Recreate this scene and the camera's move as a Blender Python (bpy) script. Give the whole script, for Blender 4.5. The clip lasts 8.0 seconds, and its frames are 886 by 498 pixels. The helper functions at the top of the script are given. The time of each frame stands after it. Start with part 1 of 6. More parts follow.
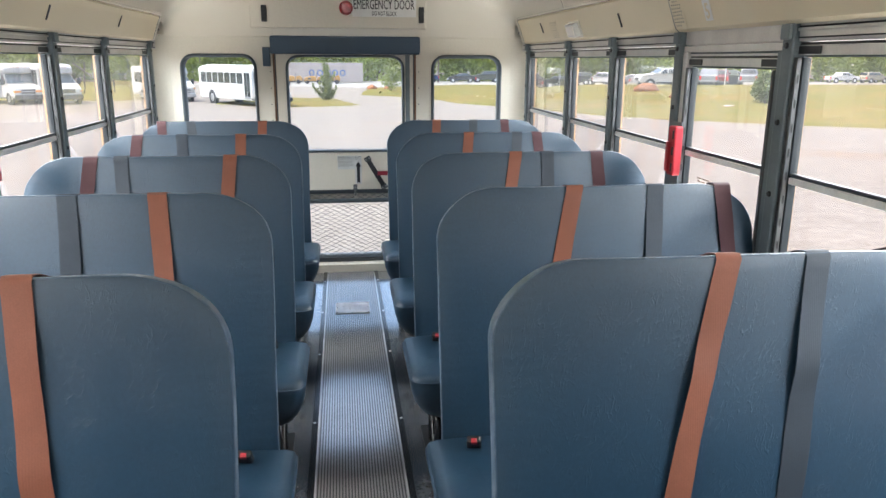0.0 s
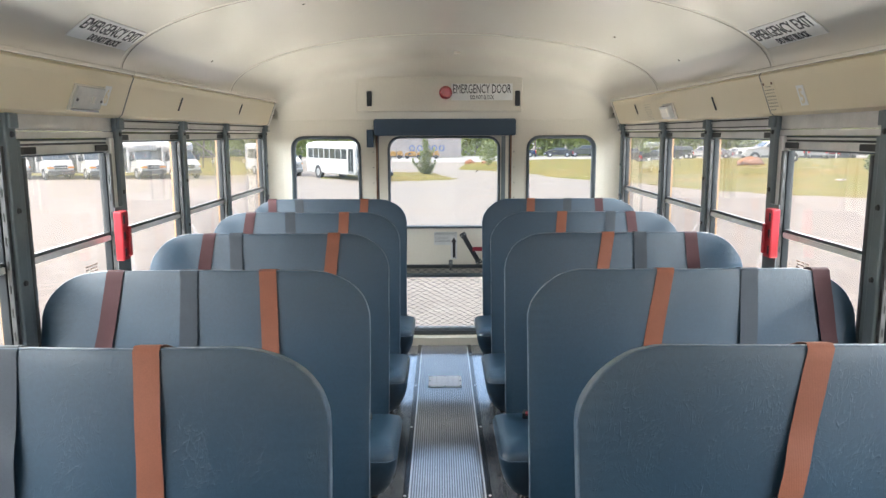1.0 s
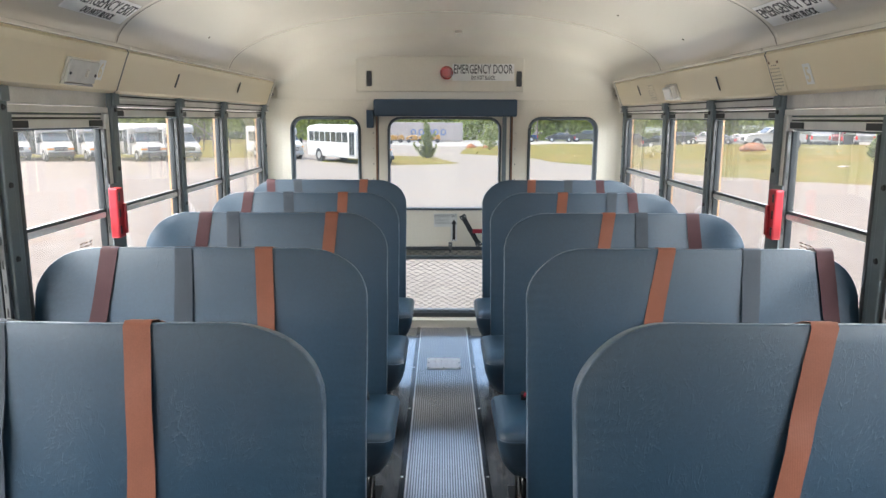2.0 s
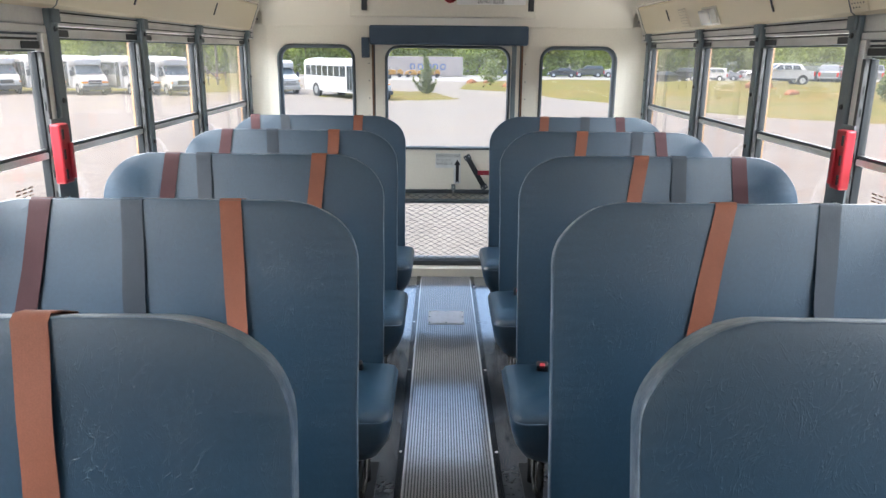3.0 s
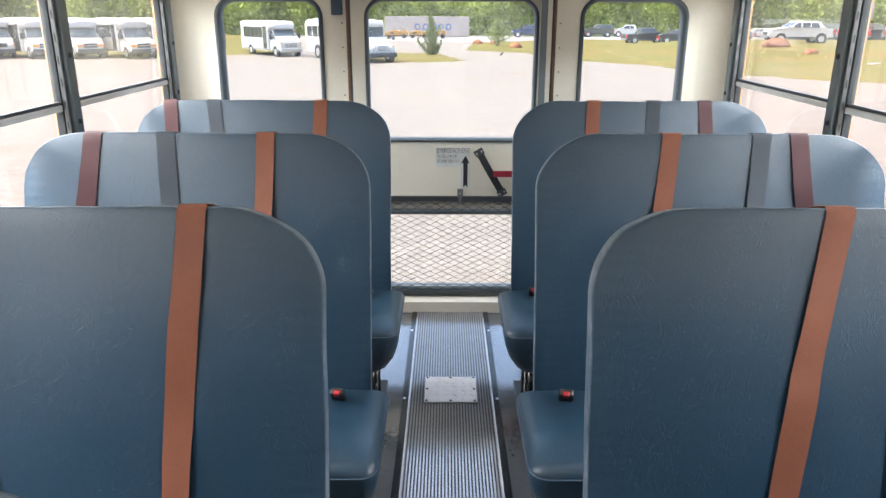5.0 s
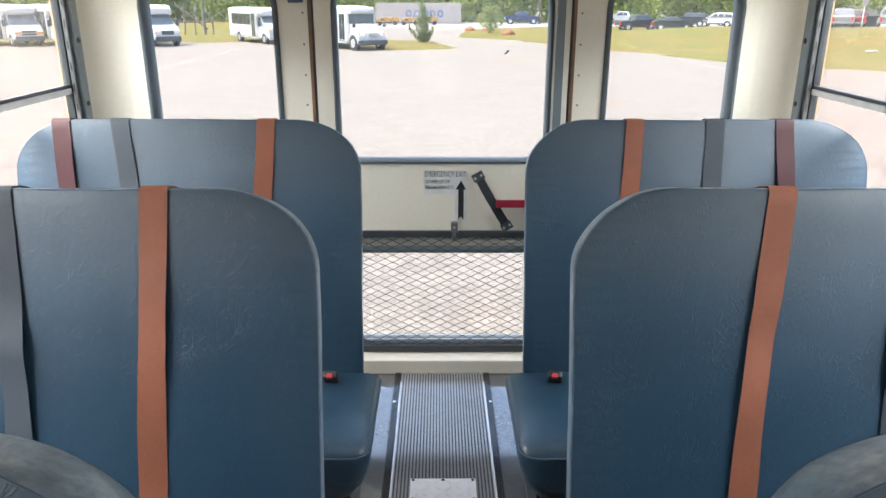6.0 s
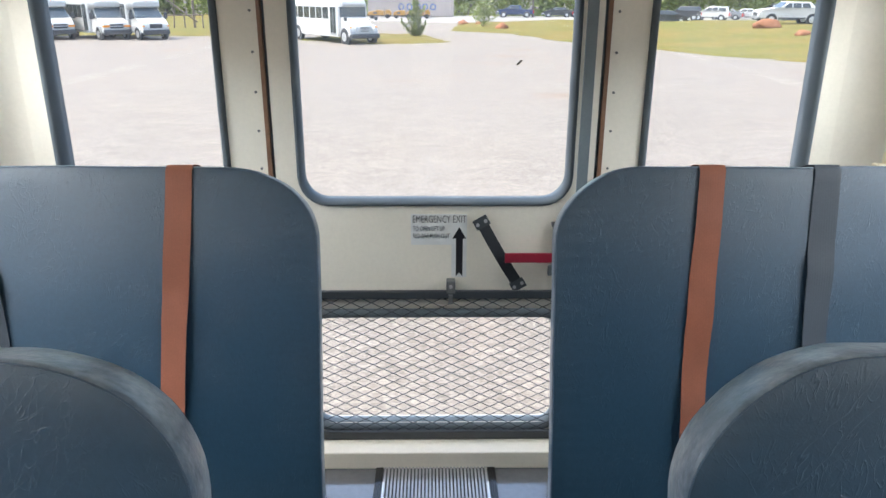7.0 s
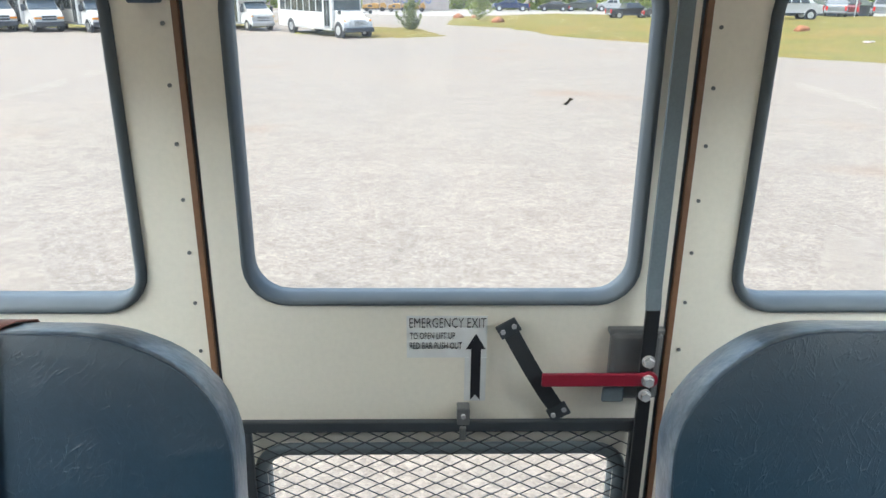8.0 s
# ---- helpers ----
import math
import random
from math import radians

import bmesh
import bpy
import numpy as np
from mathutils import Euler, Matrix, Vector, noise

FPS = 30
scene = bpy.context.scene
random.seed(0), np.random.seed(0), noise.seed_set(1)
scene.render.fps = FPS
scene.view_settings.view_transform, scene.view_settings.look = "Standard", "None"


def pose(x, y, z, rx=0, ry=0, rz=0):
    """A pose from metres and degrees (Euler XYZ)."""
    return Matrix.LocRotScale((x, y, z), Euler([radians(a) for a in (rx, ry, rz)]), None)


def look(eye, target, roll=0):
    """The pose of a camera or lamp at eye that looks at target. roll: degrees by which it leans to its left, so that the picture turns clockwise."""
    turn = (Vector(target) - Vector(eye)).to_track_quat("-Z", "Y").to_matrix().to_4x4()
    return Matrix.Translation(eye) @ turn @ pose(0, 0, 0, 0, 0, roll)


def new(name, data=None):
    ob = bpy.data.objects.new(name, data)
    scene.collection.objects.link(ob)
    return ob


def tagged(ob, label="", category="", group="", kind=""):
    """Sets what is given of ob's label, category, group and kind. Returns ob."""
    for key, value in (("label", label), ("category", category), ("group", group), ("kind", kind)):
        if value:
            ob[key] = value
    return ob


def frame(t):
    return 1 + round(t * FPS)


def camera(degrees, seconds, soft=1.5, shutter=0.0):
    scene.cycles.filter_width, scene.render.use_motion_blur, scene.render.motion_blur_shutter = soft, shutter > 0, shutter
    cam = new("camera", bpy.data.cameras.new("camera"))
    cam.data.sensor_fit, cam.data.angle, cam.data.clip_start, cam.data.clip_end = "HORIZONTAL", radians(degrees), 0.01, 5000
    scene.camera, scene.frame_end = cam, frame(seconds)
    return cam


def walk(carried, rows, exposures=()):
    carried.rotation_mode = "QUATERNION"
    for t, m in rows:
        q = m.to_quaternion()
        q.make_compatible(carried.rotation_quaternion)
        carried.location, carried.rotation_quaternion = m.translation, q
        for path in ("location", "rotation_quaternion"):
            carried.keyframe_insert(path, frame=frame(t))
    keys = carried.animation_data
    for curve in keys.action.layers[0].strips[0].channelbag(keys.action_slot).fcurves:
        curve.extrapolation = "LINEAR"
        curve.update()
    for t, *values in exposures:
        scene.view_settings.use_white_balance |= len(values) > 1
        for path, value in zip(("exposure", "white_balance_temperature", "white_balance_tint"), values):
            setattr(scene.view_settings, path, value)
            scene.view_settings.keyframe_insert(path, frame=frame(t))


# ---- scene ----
cam = camera(62.5, 8.0)
PATH = [
    (0, (-0.026, 0.453, 1.368), (0.236, 2.37, 0.864), 0.3),
    (0.5, (-0.01, 0.404, 1.388), (0.044, 2.356, 0.958), -0.4),
    (1, (-0.022, 0.385, 1.402), (-0.016, 2.361, 1.091), -0.2),
    (1.2, (-0.021, 0.374, 1.404), (-0.018, 2.353, 1.118), -0.2),
    (2.3, (-0.011, 0.466, 1.366), (-0.005, 2.424, 0.961), 0.4),
    (2.5, (-0.008, 0.528, 1.357), (-0.001, 2.478, 0.913), 0.5),
    (3, (-0.035, 0.777, 1.351), (-0.027, 2.708, 0.831), 0.5),
    (3.5, (-0.036, 1.035, 1.339), (-0.033, 2.952, 0.768), 0.4),
    (4, (0.013, 1.35, 1.346), (0.01, 3.257, 0.743), 0.1),
    (4.5, (-0.006, 1.655, 1.329), (-0.016, 3.556, 0.707), 0.1),
    (4.7, (-0.020, 1.787, 1.330), (-0.031, 3.690, 0.713), 0.1),
    (5.8, (-0.007, 2.536, 1.329), (-0.001, 4.433, 0.696), 0.1),
    (6, (-0.012, 2.684, 1.331), (-0.001, 4.576, 0.682), 0.1),
    (6.5, (-0.035, 2.997, 1.354), (-0.014, 4.885, 0.695), 0.2),
    (7, (-0.009, 3.3, 1.331), (0.021, 5.186, 0.666), 0.2),
    (7.5, (-0.007, 3.621, 1.333), (0.033, 5.504, 0.661), 0.3),
    (8, (-0.029, 3.952, 1.349), (0.016, 5.832, 0.668), 0.5),
]
walk(cam, [(t, look(eye, target, roll)) for t, eye, target, roll in PATH], exposures=[(0.0, 2.56, 6050, 6), (1.0, 2.58, 6150, 5), (2.5, 2.47, 6050, 6), (3.5, 2.62, 5950, 7), (4.5, 2.72, 6250, 7), (6.0, 2.73, 6200, 6), (7.0, 2.57, 6050, 6), (7.5, 2.54, 6100, 3), (8.0, 2.53, 6050, 2)])


# ---- world, sun, exposure ----
SUN_ELEV, SUN_ROT = radians(62), radians(264)
world = bpy.data.worlds.new("sky")
scene.world = world
world.use_nodes = True
wn = world.node_tree
sky = wn.nodes.new("ShaderNodeTexSky")
sky.sky_type = "NISHITA"
sky.sun_disc = False
sky.sun_elevation, sky.sun_rotation = SUN_ELEV, SUN_ROT
sky.air_density, sky.dust_density, sky.ozone_density = 0.8, 5.0, 0.6
wn.links.new(sky.outputs[0], wn.nodes["Background"].inputs[0])
wn.nodes["Background"].inputs[1].default_value = 0.15
sun = new("sun", bpy.data.lights.new("sun", "SUN"))
sun.data.energy, sun.data.angle, sun.data.color = 0.5, radians(16), (1.0, 0.96, 0.9)
sun.matrix_world = look((0, 0, 30), (-math.sin(SUN_ROT) * 17.0, -math.cos(SUN_ROT) * 17.0, 30 - 17.0 * math.tan(SUN_ELEV)))



def fill_lamp(name, m, w, h, watts, colour=(0.94, 0.97, 1.0)):
    """An added area lamp that strengthens the daylight at the windows."""
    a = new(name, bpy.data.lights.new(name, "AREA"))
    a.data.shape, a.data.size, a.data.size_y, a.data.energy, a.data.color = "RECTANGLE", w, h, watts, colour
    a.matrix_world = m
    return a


# added lamp in the unseen windscreen, brightens the seat fronts
fill_lamp("windscreen_fill", pose(0, -3.36, 1.2, 90, 0, 0), 1.9, 0.66, 1.6)
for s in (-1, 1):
    # added lamps at the unseen front windows, tilted up to brighten the ceiling
    fill_lamp("side_window_fill", pose(s * 1.10, -1.5, 1.06, 132, 0, s * 90), 3.6, 0.66, 2.2, (1.0, 0.96, 0.9))
    # lamps added outside: sky fill above the window row, gravel-bounce fill below it
    fill_lamp("sky_fill", pose(s * 1.80, 1.75, 1.86, 0, s * 62, 0), 0.6, 6.2, 53, (0.98, 0.97, 0.95))
    fill_lamp("gravel_fill", pose(s * 2.0, 1.3, -0.45, 180, 0, 0), 1.0, 8.4, 59, (1.0, 0.93, 0.84))


# ---- materials ----
def material(name, base, rough=0.5, metal=0.0, vary=0.0, vary_scale=3.0, grain=0.0, grain_scale=200.0, bump=0.0, bump_scale=300.0,
             tint=None, coat=0.0, coat_ior=1.5, island=0.0, spec=0.5):
    """A surface with stains at a large scale, grain at a small one and fine relief, in object space metres."""
    m = bpy.data.materials.new(name)
    m.use_nodes = True
    t = m.node_tree
    n, l = t.nodes, t.links
    b = n["Principled BSDF"]
    b.inputs["Roughness"].default_value = rough
    b.inputs["Metallic"].default_value = metal
    b.inputs["Coat Weight"].default_value = coat
    b.inputs["Coat IOR"].default_value = coat_ior
    b.inputs["Coat Roughness"].default_value = 0.1
    b.inputs["Specular IOR Level"].default_value = spec
    co = n.new("ShaderNodeNewGeometry")
    col = n.new("ShaderNodeRGB")
    col.outputs[0].default_value = (*base, 1)
    out = col.outputs[0]

    def noise_at(scale, detail=4.0):
        k = n.new("ShaderNodeTexNoise")
        k.inputs["Scale"].default_value, k.inputs["Detail"].default_value = scale, detail
        l.new(co.outputs["Position"], k.inputs["Vector"])
        return k.outputs["Fac"]

    def blend(a, fac, colour, mode="MIX"):
        x = n.new("ShaderNodeMix")
        x.data_type, x.blend_type = "RGBA", mode
        l.new(fac, x.inputs[0])
        l.new(a, x.inputs[6])
        x.inputs[7].default_value = (*colour, 1)
        return x.outputs[2]

    def ramp(fac, lo, hi, top):
        r = n.new("ShaderNodeMapRange")
        r.inputs["From Min"].default_value, r.inputs["From Max"].default_value = lo, hi
        r.inputs["To Min"].default_value, r.inputs["To Max"].default_value = 0.0, top
        l.new(fac, r.inputs["Value"])
        return r.outputs[0]

    if vary:
        out = blend(out, ramp(noise_at(vary_scale), 0.35, 0.7, vary), tint or tuple(c * 0.55 for c in base))
    if grain:
        out = blend(out, ramp(noise_at(grain_scale, 2.0), 0.35, 0.7, grain), tuple(c * 0.5 for c in base))
    if island:
        out = blend(out, ramp(co.outputs["Random Per Island"], 0, 1, island), tint or tuple(c * 0.4 for c in base))
    l.new(out, b.inputs["Base Color"])
    if bump:
        k = n.new("ShaderNodeBump")
        k.inputs["Strength"].default_value, k.inputs["Distance"].default_value = bump, 0.004
        l.new(noise_at(bump_scale, 3.0), k.inputs["Height"])
        l.new(k.outputs[0], b.inputs["Normal"])
    return m


def vinyl_material():
    """Grained upholstery vinyl: small cells, and long soft creases."""
    m = material("blue_vinyl", (0.014, 0.042, 0.075), 0.40, vary=0.5, vary_scale=5.0, tint=(0.021, 0.051, 0.086), grain=0.25, grain_scale=120.0, spec=0.7)
    t = m.node_tree
    n, l = t.nodes, t.links
    co = n.new("ShaderNodeNewGeometry")
    v = n.new("ShaderNodeTexVoronoi")
    v.inputs["Scale"].default_value = 420.0
    l.new(co.outputs["Position"], v.inputs["Vector"])
    k = n.new("ShaderNodeBump")
    k.inputs["Strength"].default_value, k.inputs["Distance"].default_value = 0.07, 0.0012
    l.new(v.outputs["Distance"], k.inputs["Height"])
    last = k
    # raised, drawn-out creases in two directions, each gathering in its own patches
    for lean, off, most in ((-14.0, 0.0, 0.31), (-46.0, 7.3, 0.29), (30.0, 3.1, 0.19)):
        turn, mp = n.new("ShaderNodeMapping"), n.new("ShaderNodeMapping")
        turn.inputs["Rotation"].default_value = (0.0, radians(lean), 0.0)
        mp.inputs["Scale"].default_value, mp.inputs["Location"].default_value = (95.0, 60.0, 17.0), (off, off, off)
        l.new(co.outputs["Position"], turn.inputs["Vector"])
        l.new(turn.outputs["Vector"], mp.inputs["Vector"])
        w = n.new("ShaderNodeTexNoise")
        w.inputs["Scale"].default_value, w.inputs["Detail"].default_value, w.inputs["Distortion"].default_value = 1.0, 2.0, 0.45
        l.new(mp.outputs["Vector"], w.inputs["Vector"])
        sb, ab = n.new("ShaderNodeMath"), n.new("ShaderNodeMath")
        sb.operation, ab.operation = "SUBTRACT", "ABSOLUTE"
        sb.inputs[1].default_value = 0.5
        l.new(w.outputs["Fac"], sb.inputs[0])
        l.new(sb.outputs[0], ab.inputs[0])
        r = n.new("ShaderNodeMapRange")
        r.interpolation_type = "SMOOTHSTEP"
        r.inputs["From Min"].default_value, r.inputs["From Max"].default_value = 0.0, 0.026
        r.inputs["To Min"].default_value, r.inputs["To Max"].default_value = 1.0, 0.0
        l.new(ab.outputs[0], r.inputs["Value"])
        pt = n.new("ShaderNodeTexNoise")
        pt.inputs["Scale"].default_value, pt.inputs["Detail"].default_value = 16.0, 5.0
        l.new(turn.outputs["Vector"], pt.inputs["Vector"])
        pr = n.new("ShaderNodeMapRange")
        pr.inputs["From Min"].default_value, pr.inputs["From Max"].default_value = 0.42, 0.64
        pr.inputs["To Min"].default_value, pr.inputs["To Max"].default_value = 0.02, most
        l.new(pt.outputs["Fac"], pr.inputs["Value"])
        k2 = n.new("ShaderNodeBump")
        k2.inputs["Distance"].default_value = 0.0022
        l.new(pr.outputs[0], k2.inputs["Strength"])
        l.new(r.outputs[0], k2.inputs["Height"])
        l.new(last.outputs[0], k2.inputs["Normal"])
        last = k2
    # soft pulled folds that run in from the sides of the cover
    oc = n.new("ShaderNodeTexCoord")
    mp = n.new("ShaderNodeMapping")
    mp.inputs["Scale"].default_value, mp.inputs["Rotation"].default_value = (5.0, 5.0, 30.0), (0.0, radians(9.0), 0.0)
    l.new(oc.outputs["Object"], mp.inputs["Vector"])
    fo = n.new("ShaderNodeTexNoise")
    fo.inputs["Scale"].default_value, fo.inputs["Detail"].default_value = 1.0, 1.0
    l.new(mp.outputs["Vector"], fo.inputs["Vector"])
    sx, ax, mr = n.new("ShaderNodeSeparateXYZ"), n.new("ShaderNodeMath"), n.new("ShaderNodeMapRange")
    l.new(oc.outputs["Object"], sx.inputs["Vector"])
    ax.operation = "ABSOLUTE"
    l.new(sx.outputs["X"], ax.inputs[0])
    mr.interpolation_type = "SMOOTHSTEP"
    mr.inputs["From Min"].default_value, mr.inputs["From Max"].default_value = 0.31, 0.45
    mr.inputs["To Min"].default_value, mr.inputs["To Max"].default_value = 0.01, 0.11
    l.new(ax.outputs[0], mr.inputs["Value"])
    k3 = n.new("ShaderNodeBump")
    k3.inputs["Distance"].default_value = 0.03
    l.new(mr.outputs[0], k3.inputs["Strength"])
    l.new(fo.outputs["Fac"], k3.inputs["Height"])
    l.new(last.outputs[0], k3.inputs["Normal"])
    l.new(k3.outputs[0], n["Principled BSDF"].inputs["Normal"])
    return m


def webbing_material(name, base):
    """Woven belt webbing: lengthwise ribs and a fine cross weave."""
    m = material(name, base, 0.6, vary=0.35, vary_scale=9.0, grain=0.3, grain_scale=500.0, spec=0.3)
    t = m.node_tree
    n, l = t.nodes, t.links
    co = n.new("ShaderNodeNewGeometry")
    w = n.new("ShaderNodeTexWave")
    w.bands_direction = "X"
    w.inputs["Scale"].default_value, w.inputs["Distortion"].default_value = 70.0, 0.4
    l.new(co.outputs["Position"], w.inputs["Vector"])
    k = n.new("ShaderNodeBump")
    k.inputs["Strength"].default_value, k.inputs["Distance"].default_value = 0.06, 0.0008
    l.new(w.outputs["Fac"], k.inputs["Height"])
    l.new(k.outputs[0], n["Principled BSDF"].inputs["Normal"])
    return m


def gravel_material():
    """Crushed stone: single stones of differing tone, patches of fines and reddish dirt."""
    m = material("pale_gravel", (0.148, 0.127, 0.109), 0.95, vary=0.6, vary_scale=0.12, tint=(0.160, 0.133, 0.110), spec=0.2)
    t = m.node_tree
    n, l = t.nodes, t.links
    b = n["Principled BSDF"]
    src = b.inputs["Base Color"].links[0].from_socket
    co = n.new("ShaderNodeNewGeometry")
    h = []
    for scale, lo, hi in ((44.0, 0.79, 1.17), (17.0, 0.89, 1.11), (6.0, 0.94, 1.06), (1.6, 0.95, 1.05)):
        v = n.new("ShaderNodeTexVoronoi")
        v.inputs["Scale"].default_value = scale
        l.new(co.outputs["Position"], v.inputs["Vector"])
        r = n.new("ShaderNodeMapRange")
        r.inputs["To Min"].default_value, r.inputs["To Max"].default_value = lo, hi
        sep = n.new("ShaderNodeSeparateColor")
        l.new(v.outputs["Color"], sep.inputs[0])
        l.new(sep.outputs[0], r.inputs["Value"])
        x = n.new("ShaderNodeMix")
        x.data_type, x.blend_type = "RGBA", "MULTIPLY"
        x.inputs[0].default_value = 1.0
        l.new(src, x.inputs[6])
        l.new(r.outputs[0], x.inputs[7])
        src = x.outputs[2]
        h.append(v.outputs["Distance"])
    d = n.new("ShaderNodeTexNoise")
    d.inputs["Scale"].default_value, d.inputs["Detail"].default_value = 0.22, 6.0
    l.new(co.outputs["Position"], d.inputs["Vector"])
    r = n.new("ShaderNodeMapRange")
    r.inputs["From Min"].default_value, r.inputs["From Max"].default_value, r.inputs["To Max"].default_value = 0.6, 0.75, 0.55
    l.new(d.outputs["Fac"], r.inputs["Value"])
    x = n.new("ShaderNodeMix")
    x.data_type = "RGBA"
    l.new(r.outputs[0], x.inputs[0])
    l.new(src, x.inputs[6])
    x.inputs[7].default_value = (0.150, 0.096, 0.060, 1)
    l.new(x.outputs[2], b.inputs["Base Color"])
    k = n.new("ShaderNodeBump")
    k.inputs["Strength"].default_value, k.inputs["Distance"].default_value = 0.3, 0.012
    l.new(h[0], k.inputs["Height"])
    l.new(k.outputs[0], b.inputs["Normal"])
    return m


def glass_material(name, dust=0.025, tint=(0.96, 0.98, 0.97)):
    m = bpy.data.materials.new(name)
    m.use_nodes = True
    t = m.node_tree
    n, l = t.nodes, t.links
    n.remove(n["Principled BSDF"])
    a, g, f, x, p, q = (n.new("ShaderNode" + k) for k in ("BsdfTransparent", "BsdfGlossy", "LayerWeight", "MixShader", "Math", "Math"))
    a.inputs[0].default_value = (*tint, 1)
    g.inputs["Roughness"].default_value = 0.0
    f.inputs["Blend"].default_value = 0.5
    p.operation, q.operation = "POWER", "MULTIPLY_ADD"
    p.inputs[1].default_value, q.inputs[1].default_value, q.inputs[2].default_value = 5.0, 0.9, 0.012
    l.new(f.outputs["Facing"], p.inputs[0])
    l.new(p.outputs[0], q.inputs[0])
    l.new(q.outputs[0], x.inputs[0])
    l.new(a.outputs[0], x.inputs[1])
    l.new(g.outputs[0], x.inputs[2])
    # a thin film of dust, thicker in patches
    co, k, r = n.new("ShaderNodeNewGeometry"), n.new("ShaderNodeTexNoise"), n.new("ShaderNodeMapRange")
    k.inputs["Scale"].default_value, k.inputs["Detail"].default_value = 6.0, 4.0
    l.new(co.outputs["Position"], k.inputs["Vector"])
    l.new(k.outputs["Fac"], r.inputs["Value"])
    r.inputs["From Min"].default_value, r.inputs["From Max"].default_value = 0.3, 0.7
    r.inputs["To Min"].default_value, r.inputs["To Max"].default_value = dust * 0.6, dust * 1.3
    d, y = n.new("ShaderNodeBsdfTranslucent"), n.new("ShaderNodeMixShader")
    d.inputs["Color"].default_value = (0.85, 0.84, 0.80, 1)
    l.new(r.outputs[0], y.inputs[0])
    l.new(x.outputs[0], y.inputs[1])
    l.new(d.outputs[0], y.inputs[2])
    l.new(y.outputs[0], n["Material Output"].inputs[0])
    return m


def leaf_material(name, light, dark):
    """Thin leaves that let some light through, each of its own tone, with darker and lighter trees."""
    m = material(name, light, 0.6, island=0.9, tint=dark)
    t = m.node_tree
    n, l = t.nodes, t.links
    b = n["Principled BSDF"]
    src = b.inputs["Base Color"].links[0].from_socket
    co = n.new("ShaderNodeNewGeometry")
    k = n.new("ShaderNodeTexNoise")
    k.inputs["Scale"].default_value, k.inputs["Detail"].default_value = 0.13, 3.0
    l.new(co.outputs["Position"], k.inputs["Vector"])
    r = n.new("ShaderNodeMapRange")
    r.inputs["From Min"].default_value, r.inputs["From Max"].default_value = 0.35, 0.65
    r.inputs["To Min"].default_value, r.inputs["To Max"].default_value = 0.65, 1.25
    l.new(k.outputs["Fac"], r.inputs["Value"])
    x = n.new("ShaderNodeMix")
    x.data_type, x.blend_type = "RGBA", "MULTIPLY"
    x.inputs[0].default_value = 1.0
    l.new(src, x.inputs[6])
    l.new(r.outputs[0], x.inputs[7])
    l.new(x.outputs[2], b.inputs["Base Color"])
    tr, mx = n.new("ShaderNodeBsdfTranslucent"), n.new("ShaderNodeMixShader")
    l.new(x.outputs[2], tr.inputs["Color"])
    mx.inputs[0].default_value = 0.55
    l.new(b.outputs[0], mx.inputs[1])
    l.new(tr.outputs[0], mx.inputs[2])
    l.new(mx.outputs[0], n["Material Output"].inputs[0])
    return m


VINYL = vinyl_material()
# scuffed edge vinyl, its base also paled for the light along the rim
WORN_LIT = material("worn_lit_edge_vinyl", (0.076, 0.116, 0.166), 0.33, vary=1.0, vary_scale=22.0, tint=(0.245, 0.285, 0.335), grain=0.5, grain_scale=90.0, bump=0.25, bump_scale=120.0)
CREAM = material("cream_paint", (0.715, 0.676, 0.582), 0.32, vary=0.25, vary_scale=1.3, tint=(0.635, 0.598, 0.512), grain=0.08, grain_scale=90.0, bump=0.06, bump_scale=160.0)
BAND = material("tan_paint", (0.76, 0.665, 0.47), 0.42, vary=0.3, vary_scale=2.0, tint=(0.70, 0.60, 0.41), bump=0.08, bump_scale=500.0)
CEIL = material("ceiling_paint", (0.74, 0.70, 0.61), 0.18, coat=0.35, vary=0.25, vary_scale=1.1, tint=(0.70, 0.66, 0.575))
SLATE = material("slate_paint", (0.155, 0.188, 0.206), 0.42, vary=0.3, vary_scale=12.0, grain=0.2, bump=0.08, bump_scale=250.0)
SEAL = material("black_rubber_seal", (0.080, 0.098, 0.112), 0.6, vary=0.4, vary_scale=10.0, tint=(0.120, 0.138, 0.150), bump=0.05, spec=0.3)
JAMB = material("black_jamb_rubber", (0.022, 0.026, 0.030), 0.75, vary=0.4, vary_scale=12.0, tint=(0.05, 0.055, 0.06), spec=0.2)
PAD = material("navy_pad_vinyl", (0.046, 0.080, 0.128), 0.5, vary=0.3, vary_scale=6.0, bump=0.2, bump_scale=400.0)
ALU = material("brushed_aluminium", (0.80, 0.78, 0.755), 0.30, metal=0.5, vary=0.4, vary_scale=9.0, grain=0.15, grain_scale=150.0)
RAILS = material("grey_sash_rail", (0.88, 0.865, 0.85), 0.40, metal=0.1, vary=0.3, vary_scale=9.0, grain=0.2, grain_scale=150.0)
ANOD = material("dark_anodised_track", (0.10, 0.104, 0.108), 0.38, metal=0.3, vary=0.4, vary_scale=25.0)
STEEL = material("bright_steel", (0.80, 0.80, 0.80), 0.25, metal=0.55, vary=0.2, vary_scale=20.0)
BLACK = material("black_metal", (0.012, 0.013, 0.015), 0.38, vary=0.3, vary_scale=15.0, tint=(0.03, 0.03, 0.032), bump=0.05)
FLOOR = material("dark_rubber_floor", (0.085, 0.091, 0.102), 0.15, coat=1.0, coat_ior=2.0, vary=0.3, vary_scale=4.0, tint=(0.12, 0.125, 0.13), grain=0.2, grain_scale=60.0, bump=0.08, bump_scale=30.0)
